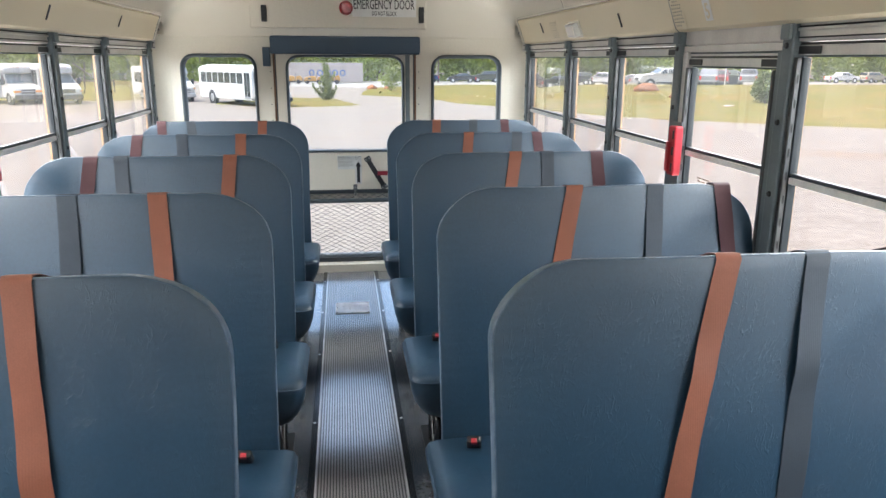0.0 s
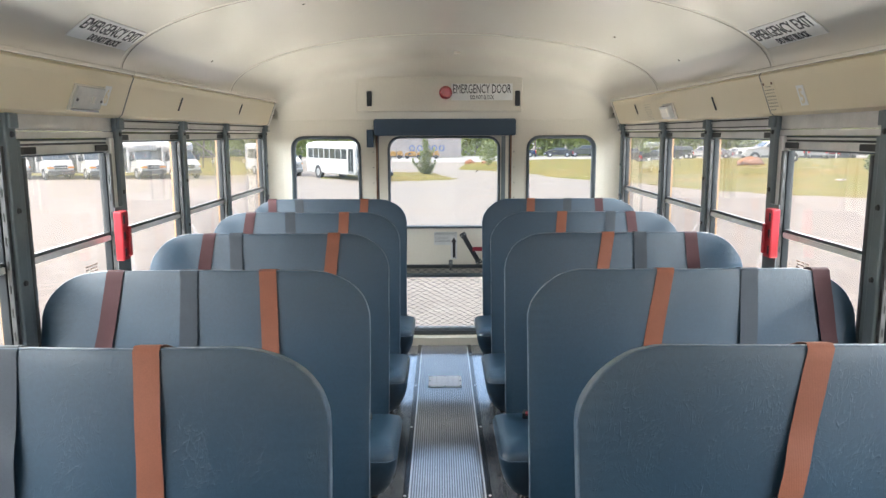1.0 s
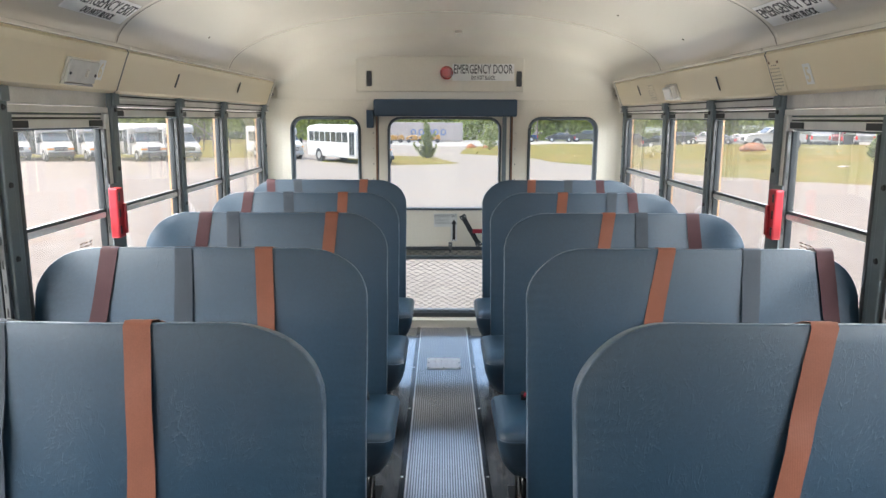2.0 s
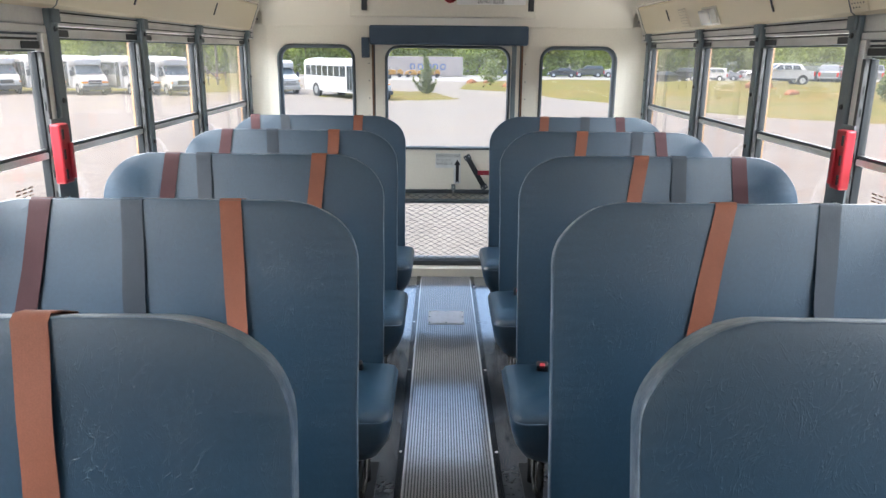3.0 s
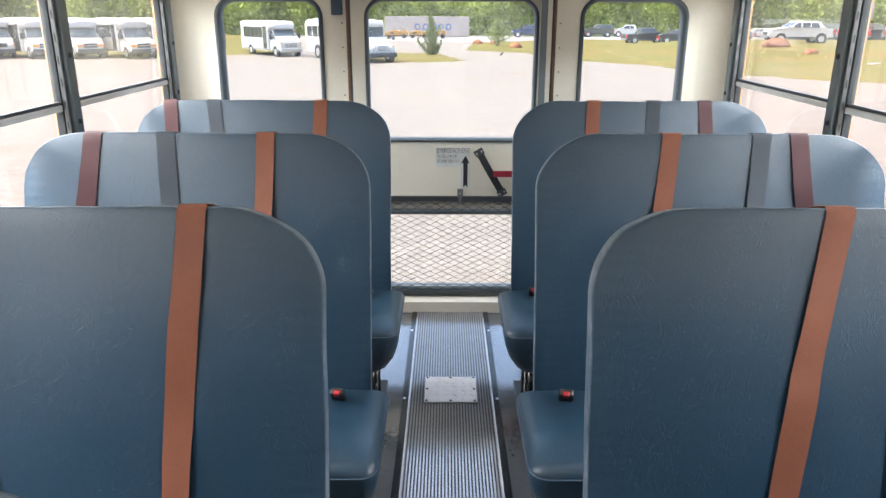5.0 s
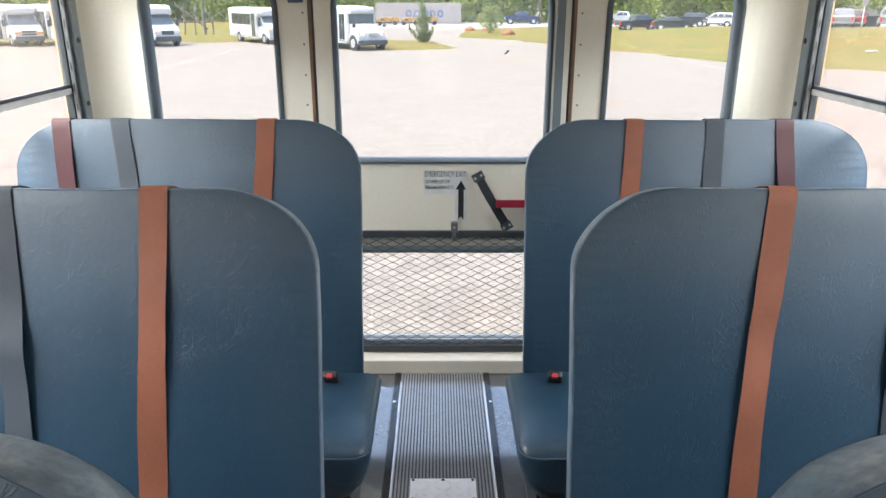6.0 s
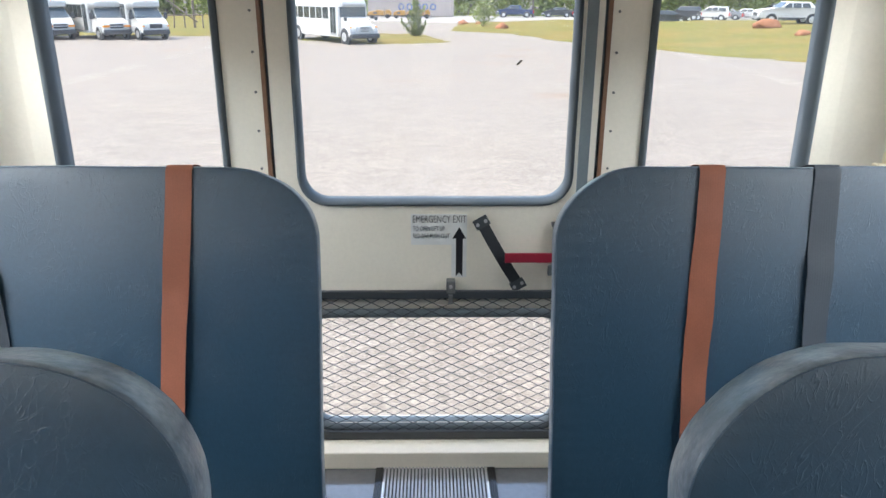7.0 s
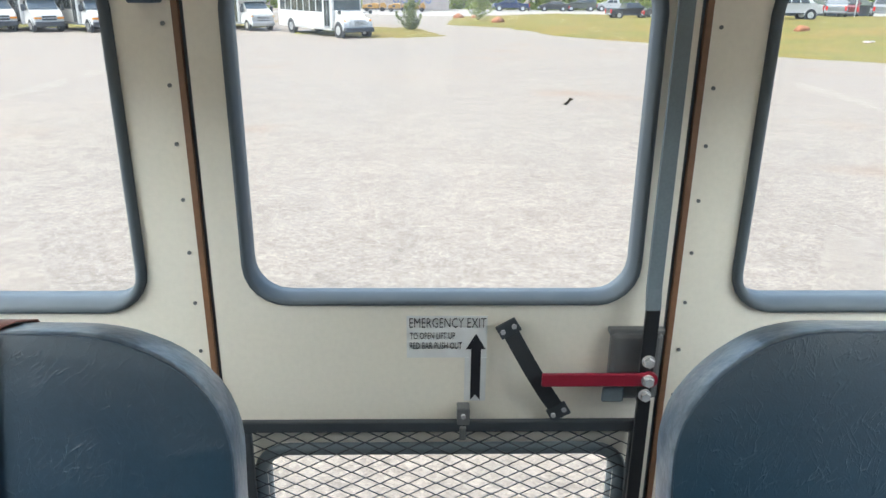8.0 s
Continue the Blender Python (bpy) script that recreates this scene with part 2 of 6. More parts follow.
# near-black runner base: the shade between the ribs is put into its colour
GROOVE = material("shaded_groove_rubber", (0.02, 0.021, 0.024), 0.6, vary=0.4, vary_scale=20.0)
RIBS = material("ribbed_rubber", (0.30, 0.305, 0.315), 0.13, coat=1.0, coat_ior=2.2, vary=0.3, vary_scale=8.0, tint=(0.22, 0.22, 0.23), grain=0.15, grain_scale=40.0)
PLATE = material("diamond_plate_metal", (0.88, 0.84, 0.83), 0.35, metal=0.1, vary=0.2, vary_scale=30.0, tint=(0.55, 0.48, 0.42))
RED = material("red_plastic", (0.44, 0.026, 0.040), 0.35, vary=0.25, vary_scale=20.0)
REDPAINT = material("red_enamel", (0.24, 0.017, 0.034), 0.3, vary=0.25, vary_scale=25.0)
REDLENS = material("red_lens", (0.35, 0.01, 0.015), 0.15, coat=0.6, bump=0.3, bump_scale=160.0)
WHITE = material("white_label", (0.84, 0.84, 0.82), 0.5, vary=0.15, vary_scale=20.0)
NOTICE = material("aged_label", (0.64, 0.65, 0.64), 0.5, vary=0.25, vary_scale=25.0)
INK = material("black_ink", (0.012, 0.012, 0.016), 0.5)
BRONZE = material("worn_bronze_edge", (0.215, 0.112, 0.060), 0.45, vary=0.6, vary_scale=9.0, tint=(0.135, 0.074, 0.046), grain=0.3, grain_scale=80.0)
LATCH = material("dull_zinc_latch", (0.16, 0.165, 0.165), 0.45, metal=0.4, vary=0.4, vary_scale=18.0)
HOLE = material("shaded_hole", (0.06, 0.05, 0.036), 0.8)
OCHRE = material("school_bus_yellow", (0.31, 0.178, 0.078), 0.5, vary=0.3, vary_scale=6.0)
ORANGE_WEB = webbing_material("rust_orange_webbing", (0.255, 0.090, 0.052))
GREY_WEB = webbing_material("grey_webbing", (0.047, 0.058, 0.073))
MAROON_WEB = webbing_material("maroon_webbing", (0.058, 0.019, 0.023))
GUARD = material("dark_guard_enamel", (0.034, 0.040, 0.046), 0.4, vary=0.3, vary_scale=15.0, tint=(0.052, 0.058, 0.064))
STRAPWEB = webbing_material("worn_black_webbing", (0.028, 0.032, 0.037))
BUCKLE = material("black_plastic", (0.014, 0.014, 0.016), 0.4)
LENS = material("lamp_lens", (0.58, 0.575, 0.54), 0.25, vary=0.2, vary_scale=40.0, bump=0.3, bump_scale=220.0)
GLASS = glass_material("window_glass")
SIDEGLASS = glass_material("side_window_glass", 0.013, (0.965, 0.945, 0.925))
GRAVEL = gravel_material()
GRASS = material("dry_grass", (0.104, 0.096, 0.024), 1.0, vary=0.9, vary_scale=0.22, tint=(0.150, 0.104, 0.032), grain=0.45, grain_scale=3.0, bump=0.8, bump_scale=18.0, spec=0.08)
DAMP = material("damp_gravel", (0.085, 0.072, 0.055), 0.8, vary=0.5, vary_scale=2.0, grain=0.5, grain_scale=30.0)
REDDIRT = material("reddish_dirt", (0.170, 0.112, 0.068), 0.9, vary=0.7, vary_scale=1.2, tint=(0.165, 0.135, 0.100), grain=0.4, grain_scale=25.0)
ASPHALT = material("pale_asphalt", (0.21, 0.195, 0.175), 0.85, vary=0.4, vary_scale=0.3, grain=0.3, grain_scale=20.0)
LEAF = leaf_material("tree_leaves", (0.310, 0.360, 0.088), (0.205, 0.245, 0.058))
SHRUBLEAF = leaf_material("dark_shrub_leaves", (0.19, 0.245, 0.085), (0.115, 0.160, 0.052))
CONIFER = leaf_material("conifer_needles", (0.290, 0.330, 0.085), (0.185, 0.225, 0.058))
DRYLEAF = leaf_material("pale_dry_leaf", (0.12, 0.10, 0.075), (0.08, 0.065, 0.045))
BARK = material("bark", (0.14, 0.11, 0.085), 0.9, vary=0.5, vary_scale=6.0, bump=0.6, bump_scale=20.0)
ROCK = material("red_boulder", (0.21, 0.092, 0.047), 0.95, vary=0.7, vary_scale=2.2, bump=0.8, bump_scale=5.0, spec=0.15)
CARWHITE = material("white_car_paint", (0.42, 0.408, 0.384), 0.45, vary=0.12, vary_scale=0.8, coat=0.1)
# windscreens: base paler than the side glass, carrying the sky's reflection as colour
SCREEN = material("sky_coloured_windscreen", (0.060, 0.078, 0.086), 0.2, spec=0.6)
CARGLASS = material("dark_car_glass", (0.030, 0.034, 0.034), 0.12, spec=0.6)
TYRE = material("tyre_rubber", (0.02, 0.02, 0.021), 0.8)
RIM = material("wheel_rim", (0.55, 0.55, 0.55), 0.3, metal=0.8)
GLOSSBLACK = material("glossy_black_strip", (0.012, 0.013, 0.014), 0.18, vary=0.3, vary_scale=10.0, tint=(0.03, 0.03, 0.03))
TRIMDARK = material("dark_trim", (0.03, 0.032, 0.035), 0.5)
AMBER = material("amber_lens", (0.7, 0.25, 0.03), 0.25)
GRYTRIM = material("grey_vehicle_trim", (0.16, 0.165, 0.17), 0.5, vary=0.2, vary_scale=2.0)
TAIL = material("tail_lens", (0.45, 0.02, 0.02), 0.25)


def paint(name, c):
    return material(name, c, 0.25, vary=0.1, vary_scale=1.0, coat=0.4)


# ---- mesh helpers ----
def finish(name, bm, mat, smooth=False):
    bmesh.ops.recalc_face_normals(bm, faces=bm.faces)
    me = bpy.data.meshes.new(name)
    bm.to_mesh(me)
    bm.free()
    me.materials.append(mat)
    if smooth:
        me.shade_smooth()
    return me


def thing(name, data, label, category="", group="", kind="", at=None):
    ob = new(name, data)
    if at is not None:
        ob.matrix_basis = at
    return tagged(ob, label, category, group, kind)


def part(name, data, mat, parent, label="", smooth=False, at=None):
    """One mesh object under a thing or a part. data: a bmesh, or a mesh to share."""
    me = finish(name, data, mat, smooth) if isinstance(data, bmesh.types.BMesh) else data
    ob = new(name, me)
    ob.parent = parent
    if at is not None:
        ob.matrix_basis = at
    return tagged(ob, label)


def box(x0, x1, y0, y1, z0, z1, bevel=0.0, bm=None, seg=2):
    bm = bm or bmesh.new()
    g = bmesh.ops.create_cube(bm, size=1.0)
    for v in g["verts"]:
        v.co = Vector(((x0 + x1) / 2 + v.co.x * (x1 - x0), (y0 + y1) / 2 + v.co.y * (y1 - y0), (z0 + z1) / 2 + v.co.z * (z1 - z0)))
    if bevel:
        es = list({e for v in g["verts"] for e in v.link_edges})
        bmesh.ops.bevel(bm, geom=es, offset=bevel, segments=seg, affect="EDGES", profile=0.5)
    return bm


def rod(a, b, r, n=10, bm=None, r2=None):
    bm = bm or bmesh.new()
    a, b = Vector(a), Vector(b)
    d = b - a
    m = Matrix.Translation((a + b) / 2) @ d.to_track_quat("Z", "Y").to_matrix().to_4x4()
    bmesh.ops.create_cone(bm, cap_ends=True, segments=n, radius1=r, radius2=r if r2 is None else r2, depth=d.length, matrix=m)
    return bm


def tube(pts, r, n=6, bm=None, closed=False):
    """A round bar along a line of points."""
    bm = bm or bmesh.new()
    pts = [Vector(p) for p in pts]
    rings = []
    for i, p in enumerate(pts):
        a = pts[i - 1] if i or closed else p
        b = pts[(i + 1) % len(pts)] if i < len(pts) - 1 or closed else p
        q = (b - a).to_track_quat("Z", "Y")
        rings.append([bm.verts.new(p + q @ Vector((r * math.cos(6.2832 * k / n), r * math.sin(6.2832 * k / n), 0))) for k in range(n)])
    for i in range(len(rings) - (0 if closed else 1)):
        a, b = rings[i], rings[(i + 1) % len(rings)]
        for k in range(n):
            bm.faces.new((a[k], a[(k + 1) % n], b[(k + 1) % n], b[k]))
    if not closed:
        bm.faces.new(rings[0]), bm.faces.new(rings[-1])
    return bm


def rounded(x0, x1, z0, z1, r, n=6):
    """A rounded rectangle's outline, counter-clockwise."""
    pts = []
    for cx, cz, a0 in ((x1 - r, z1 - r, 0), (x0 + r, z1 - r, 90), (x0 + r, z0 + r, 180), (x1 - r, z0 + r, 270)):
        for k in range(n + 1):
            a = radians(a0 + 90 * k / n)
            pts.append((cx + r * math.cos(a), cz + r * math.sin(a)))
    return pts


def sheet(outer, holes, y0, y1):
    """A panel in x and z with holes, from y0 to y1 thick."""
    bm = bmesh.new()
    es = []
    for loop in (outer, *holes):
        vs = [bm.verts.new((x, y0, z)) for x, z in loop]
        es += [bm.edges.new((vs[i], vs[(i + 1) % len(vs)])) for i in range(len(vs))]
    bmesh.ops.triangle_fill(bm, use_beauty=True, edges=es)
    g = bmesh.ops.extrude_face_region(bm, geom=list(bm.faces))
    for v in g["geom"]:
        if isinstance(v, bmesh.types.BMVert):
            v.co.y = y1
    return bm


def ring(loop_of, steps, bm=None, close=True):
    """Lofts outlines: loop_of(inset) gives (x, z) points, steps are (inset, y)."""
    bm = bm or bmesh.new()
    rows = [[bm.verts.new((x, y, z)) for x, z in loop_of(i)] for i, y in steps]
    pairs = list(zip(rows, rows[1:])) + ([(rows[-1], rows[0])] if close else [])
    for a, b in pairs:
        for k in range(len(a)):
            j = (k + 1) % len(a)
            bm.faces.new((a[k], a[j], b[j], b[k]))
    return bm


def prism(profile, w0, w1, bevel=0.0, axis="y", seg=2):
    """Extrudes an outline (u, z) across w: along y (u is x) or along x (u is y)."""
    bm = bmesh.new()
    f = (lambda u, w, z: (u, w, z)) if axis == "y" else (lambda u, w, z: (w, u, z))
    a = [bm.verts.new(f(u, w0, z)) for u, z in profile]
    b = [bm.verts.new(f(u, w1, z)) for u, z in profile]
    bm.faces.new(a), bm.faces.new(b[::-1])
    for k in range(len(a)):
        j = (k + 1) % len(a)
        bm.faces.new((a[k], a[j], b[j], b[k]))
    if bevel:
        bmesh.ops.bevel(bm, geom=list(bm.edges), offset=bevel, segments=seg, affect="EDGES", profile=0.5)
    return bm


def text_mesh(name, s, size, mat, width=None, align="LEFT", thick=0.0006, bold=0.0, heavy=0.0):
    """Flat lettering lying in x and y, of the given letter height; width squeezes the line to that length."""
    c = bpy.data.curves.new(name, "FONT")
    c.body, c.size, c.extrude, c.align_x = s, size / 0.72, thick, align
    c.resolution_u, c.offset = 2, bold
    ob = new(name, c)
    dg = bpy.context.evaluated_depsgraph_get()
    me = bpy.data.meshes.new_from_object(ob.evaluated_get(dg))
    bpy.data.objects.remove(ob)
    bpy.data.curves.remove(c)
    if heavy:
        bm = bmesh.new()
        bm.from_mesh(me)
        src = list(bm.verts) + list(bm.edges) + list(bm.faces)
        for k, (dx, dy) in enumerate(((heavy, 0), (-heavy, 0), (0, heavy * 0.7), (0, -heavy * 0.7))):
            g = bmesh.ops.duplicate(bm, geom=src)["geom"]
            bmesh.ops.translate(bm, verts=[v for v in g if isinstance(v, bmesh.types.BMVert)], vec=(dx, dy, 0.00004 * (k + 1)))
        bm.to_mesh(me)
        bm.free()
    me.materials.clear()
    me.materials.append(mat)
    xs = [v.co.x for v in me.vertices]
    if width and max(xs) > min(xs):
        k = width / (max(xs) - min(xs))
        for v in me.vertices:
            v.co.x *= k
    return me


FACING = Matrix(((1, 0, 0, 0), (0, 0, -1, 0), (0, 1, 0, 0), (0, 0, 0, 1)))  # lays x, y lettering upright, read from -y

# ---- the coach's shell ----
REAR, FRONT, SIDE, CX = 5.21, -3.4, 1.17, 0.0
POSTS = [2.26 - 0.633 * k for k in range(8, 0, -1)] + [2.26, 2.893, 3.526, 4.16, 4.995]
SILL, TOPW = 0.66, 1.415

thing("floor", finish("floor", box(-1.2, 1.2, FRONT, REAR + 0.05, -0.06, 0.0), FLOOR), "dark scuffed rubber floor of a school bus", "floor", kind="structure")

# ribbed runner down the aisle
RX0, RX1 = -0.152, 0.152
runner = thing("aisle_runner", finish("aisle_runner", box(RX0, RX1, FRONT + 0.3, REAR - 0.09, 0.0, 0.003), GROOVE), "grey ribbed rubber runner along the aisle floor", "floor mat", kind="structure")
ribs = 30
bm = bmesh.new()
y0, y1 = FRONT + 0.3, REAR - 0.09
prof = [(0.0034, 0.0030), (0.0031, 0.0064), (0.0022, 0.0073), (-0.0022, 0.0073), (-0.0031, 0.0064), (-0.0034, 0.0030)]
a = [bm.verts.new((x, y0, z)) for x, z in prof]
b = [bm.verts.new((x, y1, z)) for x, z in prof]
for k in range(len(prof) - 1):
    bm.faces.new((a[k], a[k + 1], b[k + 1], b[k]))
bm.faces.new(a), bm.faces.new(b)
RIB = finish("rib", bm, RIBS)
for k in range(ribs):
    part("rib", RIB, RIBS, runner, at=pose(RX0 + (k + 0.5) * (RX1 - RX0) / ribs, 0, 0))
for s, x in ((-1, RX0 - 0.012), (1, RX1 + 0.012)):
    t = thing("trim", finish("trim", box(x - 0.011, x + 0.011, FRONT + 0.3, REAR - 0.06, 0.0, 0.006, 0.002), GLOSSBLACK), "black metal strip along the edge of the aisle runner", "floor trim", kind="structure")
    t2 = part("bright_edge", box(x - s * 0.0145 - 0.003, x - s * 0.0145 + 0.003, FRONT + 0.3, REAR - 0.16, 0.0, 0.0085, 0.001), STEEL, t, "worn bright metal edge")
    me = finish("screw", rod((0, 0, 0), (0, 0, 0.0025), 0.006, 10), STEEL)
    for k in range(9):
        part("screw", me, STEEL, t, at=pose(x + s * 0.003, REAR - 0.3 - 0.62 * k + 0.03 * ((k * 7) % 3), 0.006))

# side walls below and above the windows
for s, nm in ((-1, "wall_west"), (1, "wall_east")):
    w = thing(nm, finish(nm, box(*sorted((s * 1.13, s * 1.19)), FRONT, REAR, 0.0, SILL), CREAM), "cream painted metal side wall below the windows", "wall", kind="structure")
    part("outer_skin", box(*sorted((s * 1.193, s * 1.21)), FRONT, REAR + 0.06, -0.35, SILL + 0.01), OCHRE, w, "school-bus yellow outer sheet")
    part("window_ledge", box(*sorted((s * 1.10, s * 1.20)), FRONT, REAR - 0.003, SILL, SILL + 0.022, 0.004), ALU, w, "aluminium ledge")
    part("header_rail", box(*sorted((s * 1.125, s * 1.20)), FRONT, REAR - 0.003, TOPW, TOPW + 0.085, 0.004), ALU, w, "brushed aluminium rail")
    # the push-out window's bay has a plain head; the others have a lipped one
    for a, b in ((FRONT + 0.01, 2.24), (2.915, REAR - 0.06)):
        part("header_groove", box(*sorted((s * 1.1225, s * 1.1245)), a, b, 1.4490, 1.4535), JAMB, w, "dark joint line")
        part("header_lip", box(*sorted((s * 1.1190, s * 1.1245)), a, b, 1.4405, 1.4475, 0.0015), ALU, w, "rolled aluminium lip")
        part("header_groove", box(*sorted((s * 1.1225, s * 1.1245)), a, b, 1.4230, 1.4265), JAMB, w, "dark joint line")
    part("upper_skin", box(*sorted((s * 1.16, s * 1.21)), FRONT, REAR + 0.06, TOPW + 0.087, 1.68), OCHRE, w)

# ceiling: an elliptic vault that closes in a rounded cap at the rear
def vault(x, y):
    r = min(1.0, abs(x) / 1.075)
    z = 1.602 + 0.292 * math.sqrt(max(0.0, 1 - r * r))
    u = max(0.0, (y - 4.25) / (REAR - 0.012 - 4.25))
    return 1.50 + (z - 1.50) * max(0.0, 1 - min(1.0, u) ** 5) ** 0.2


bm = bmesh.new()
ys = [FRONT + k * (4.25 - FRONT) / 24 for k in range(25)] + [4.25 + (REAR - 0.012 - 4.25) * math.sin(radians(90 * k / 22)) for k in range(1, 23)]
xs = [-1.075 * math.cos(math.pi * k / 48) for k in range(49)]
grid = [[bm.verts.new((x, y, vault(x, y))) for x in xs] for y in ys]
for a, b in zip(grid, grid[1:]):
    for k in range(len(xs) - 1):
        bm.faces.new((a[k], b[k], b[k + 1], a[k + 1]))
ceiling = thing("ceiling", finish("ceiling", bm, CEIL, True), "cream enamelled curved metal ceiling with riveted seams", "ceiling", kind="structure")
bm = bmesh.new()
grid = [[bm.verts.new((x * 1.13, y, 1.70 + 0.27 * math.sqrt(max(0, 1 - (x / 1.075) ** 2)))) for x in xs[::4]] for y in (FRONT, REAR + 0.06)]
for a, b in zip(grid, grid[1:]):
    for k in range(len(a) - 1):
        bm.faces.new((a[k], b[k], b[k + 1], a[k + 1]))
part("roof_skin", bm, OCHRE, ceiling, smooth=True)

# lapped joints across the vault: a low strip with small rivets and a dark gap at its edge
for n, y in enumerate((-2.26, -0.98, 0.30, 1.58, 2.86, 4.14)):
    bm, gap = bmesh.new(), bmesh.new()
    prev = pgap = None
    for x in xs[1:-1]:
        z = vault(x, y)
        cur = [bm.verts.new((x, y + d, z - h)) for d, h in ((-0.022, -0.001), (-0.021, 0.0016), (-0.002, 0.0022), (0.0, -0.001))]
        cg = [gap.verts.new((x, y + d, z - h)) for d, h in ((0.0004, 0.0012), (0.0055, 0.0012), (0.0055, -0.001))]
        if prev:
            for k in range(3):
                bm.faces.new((prev[k], prev[k + 1], cur[k + 1], cur[k]))
            for k in range(2):
                gap.faces.new((pgap[k], pgap[k + 1], cg[k + 1], cg[k]))
        prev, pgap = cur, cg
    seam = thing("ceiling_seam", finish("ceiling_seam", bm, CEIL, True), "riveted cream lapped joint across the ceiling", "ceiling trim", kind="structure")
    part("joint_gap", gap, HOLE, seam, "thin dark gap")
    me = finish("rivet", rod((0, 0, -0.0012), (0, 0, 0.001), 0.0038, 8, r2=0.005), CEIL)
    for k in range(3, len(xs) - 3, 3):
        x = xs[k]
        lean = math.degrees(math.atan2(vault(x + 0.01, 0) - vault(x - 0.01, 0), 0.02))
        part("rivet", me, CEIL, seam, at=pose(x, y - 0.012, vault(x, y) - 0.0018, 0, -lean, 0))
screw_me = finish("ceiling_screw", rod((0, 0, -0.002), (0, 0, 0.001), 0.006, 8), HOLE)
for x, y in ((-0.995, 3.587), (0.998, 3.584), (-0.506, 3.08), (-0.102, 3.15), (0.10, 3.155), (0.735, 3.65)):
    lean = math.degrees(math.atan2(vault(x + 0.01, 0) - vault(x - 0.01, 0), 0.02))
    part("ceiling_screw", screw_me, HOLE, ceiling, "small dark screw", at=pose(x, y, vault(x, y), 0, -lean, 0))

# tan bulkhead boxes along the roof edge, in lengths that butt at the window posts
BAND_CUTS = [FRONT + 0.02, -1.15, 0.2, 1.55, 2.895, 5.02]
def band_outline(s):
    return [(s * x, z) for x, z in ((1.150, 1.462), (1.112, 1.458), (1.098, 1.468), (1.080, 1.515), (1.060, 1.568), (1.050, 1.590), (1.056, 1.601), (1.080, 1.608), (1.150, 1.608))]


for s in (-1, 1):
    for a, b in zip(BAND_CUTS, BAND_CUTS[1:]):
        bm = prism(band_outline(s), a + 0.003, b - 0.003, 0.0, seg=1)
        t = thing("bulkhead_box", finish("bulkhead_box", bm, BAND), "tan painted metal bulkhead panel along the roof edge", "panel", "bulkhead panels", "structure")
        # dark strip added at the butt joint, drawing the open gap as a line
        part("joint_strip", prism([(x - s * 0.0012, z) for x, z in band_outline(s)], b - 0.0025, b + 0.0025), SEAL, t, "dark joint")
        part("top_trim", box(*sorted((s * 1.040, s * 1.06)), a + 0.003, b - 0.003, 1.599, 1.612, 0.003), CEIL, t, "pale metal strip")

# small fittings on the bulkhead boxes
def on_band(s, z):
    """x of the bulkhead's slanted face at height z, and its lean in degrees."""
    return s * (1.098 - (z - 1.468) / (1.590 - 1.468) * 0.048)


LEAN = math.degrees(math.atan2(0.048, 0.122))


def band_fitting(name, label, category, s, y, z, w, h, d, mat, bevel=0.004, children=()):
    """A small plate set on the slanted face: w along the coach, h up, d proud."""
    t = new(name)
    t.matrix_basis = pose(on_band(s, z), y, z, 0, -s * LEAN, 0)
    tagged(t, label, category)
    part("body", box(*sorted((0.0, -s * d)), -w / 2, w / 2, -h / 2, h / 2, bevel), mat, t)
    for nm, dy, dz, ww, hh, dd, m, lb in children:
        part(nm, box(*sorted((-s * d, -s * (d + dd))), dy - ww / 2, dy + ww / 2, dz - hh / 2, dz + hh / 2, min(0.002, dd / 3)), m, t, lb)
    return t


lamp_a = band_fitting("dome_lamp", "clear flat interior lamp on the tan bulkhead", "lamp", -1, 2.610, 1.513, 0.185, 0.080, 0.006, CEIL, 0.002,
                      [("lens", 0.0, 0.003, 0.170, 0.066, 0.008, LENS, "clear ribbed plastic lens"), ("lower_edge", 0.0, -0.036, 0.16, 0.006, 0.010, STEEL, "bright lower edge"), ("knob", 0.02, 0.0, 0.010, 0.022, 0.014, CEIL, "small switch tab")])
for dy in (-0.075, 0.075):
    part("screw", rod((0.0, dy, -0.004), (0.017, dy, -0.004), 0.0045, 8), BLACK, lamp_a)
band_fitting("dome_lamp", "small square interior lamp on the tan bulkhead", "lamp", 1, 3.945, 1.507, 0.16, 0.078, 0.006, CEIL, 0.002,
             [("lens", 0.0, 0.002, 0.125, 0.060, 0.024, LENS, "clear ribbed plastic lens"), ("lens_face", 0.0, 0.002, 0.10, 0.045, 0.027, CEIL, "")])


def seat_number(digit, s, y, z):
    """A white stencilled sticker with a tan digit."""
    t = new("row_label")
    t.matrix_basis = pose(on_band(s, z), y, z, 0, -s * LEAN, 0)
    tagged(t, "small white row number sticker on the tan bulkhead", "label")
    part("sticker", box(*sorted((0.0, -s * 0.0012)), -0.022, 0.022, -0.032, 0.032), WHITE, t)
    m = Matrix(((0, 0, -s, -s * 0.0018), (-s, 0, 0, 0), (0, 1, 0, -0.024), (0, 0, 0, 1)))
    part("digit", text_mesh("digit", digit, 0.048, BAND, 0.024, align="CENTER", thick=0.0003, bold=0.001), BAND, t, at=m)


seat_number("6", -1, 2.738, 1.525)
seat_number("5", 1, 2.648, 1.515)
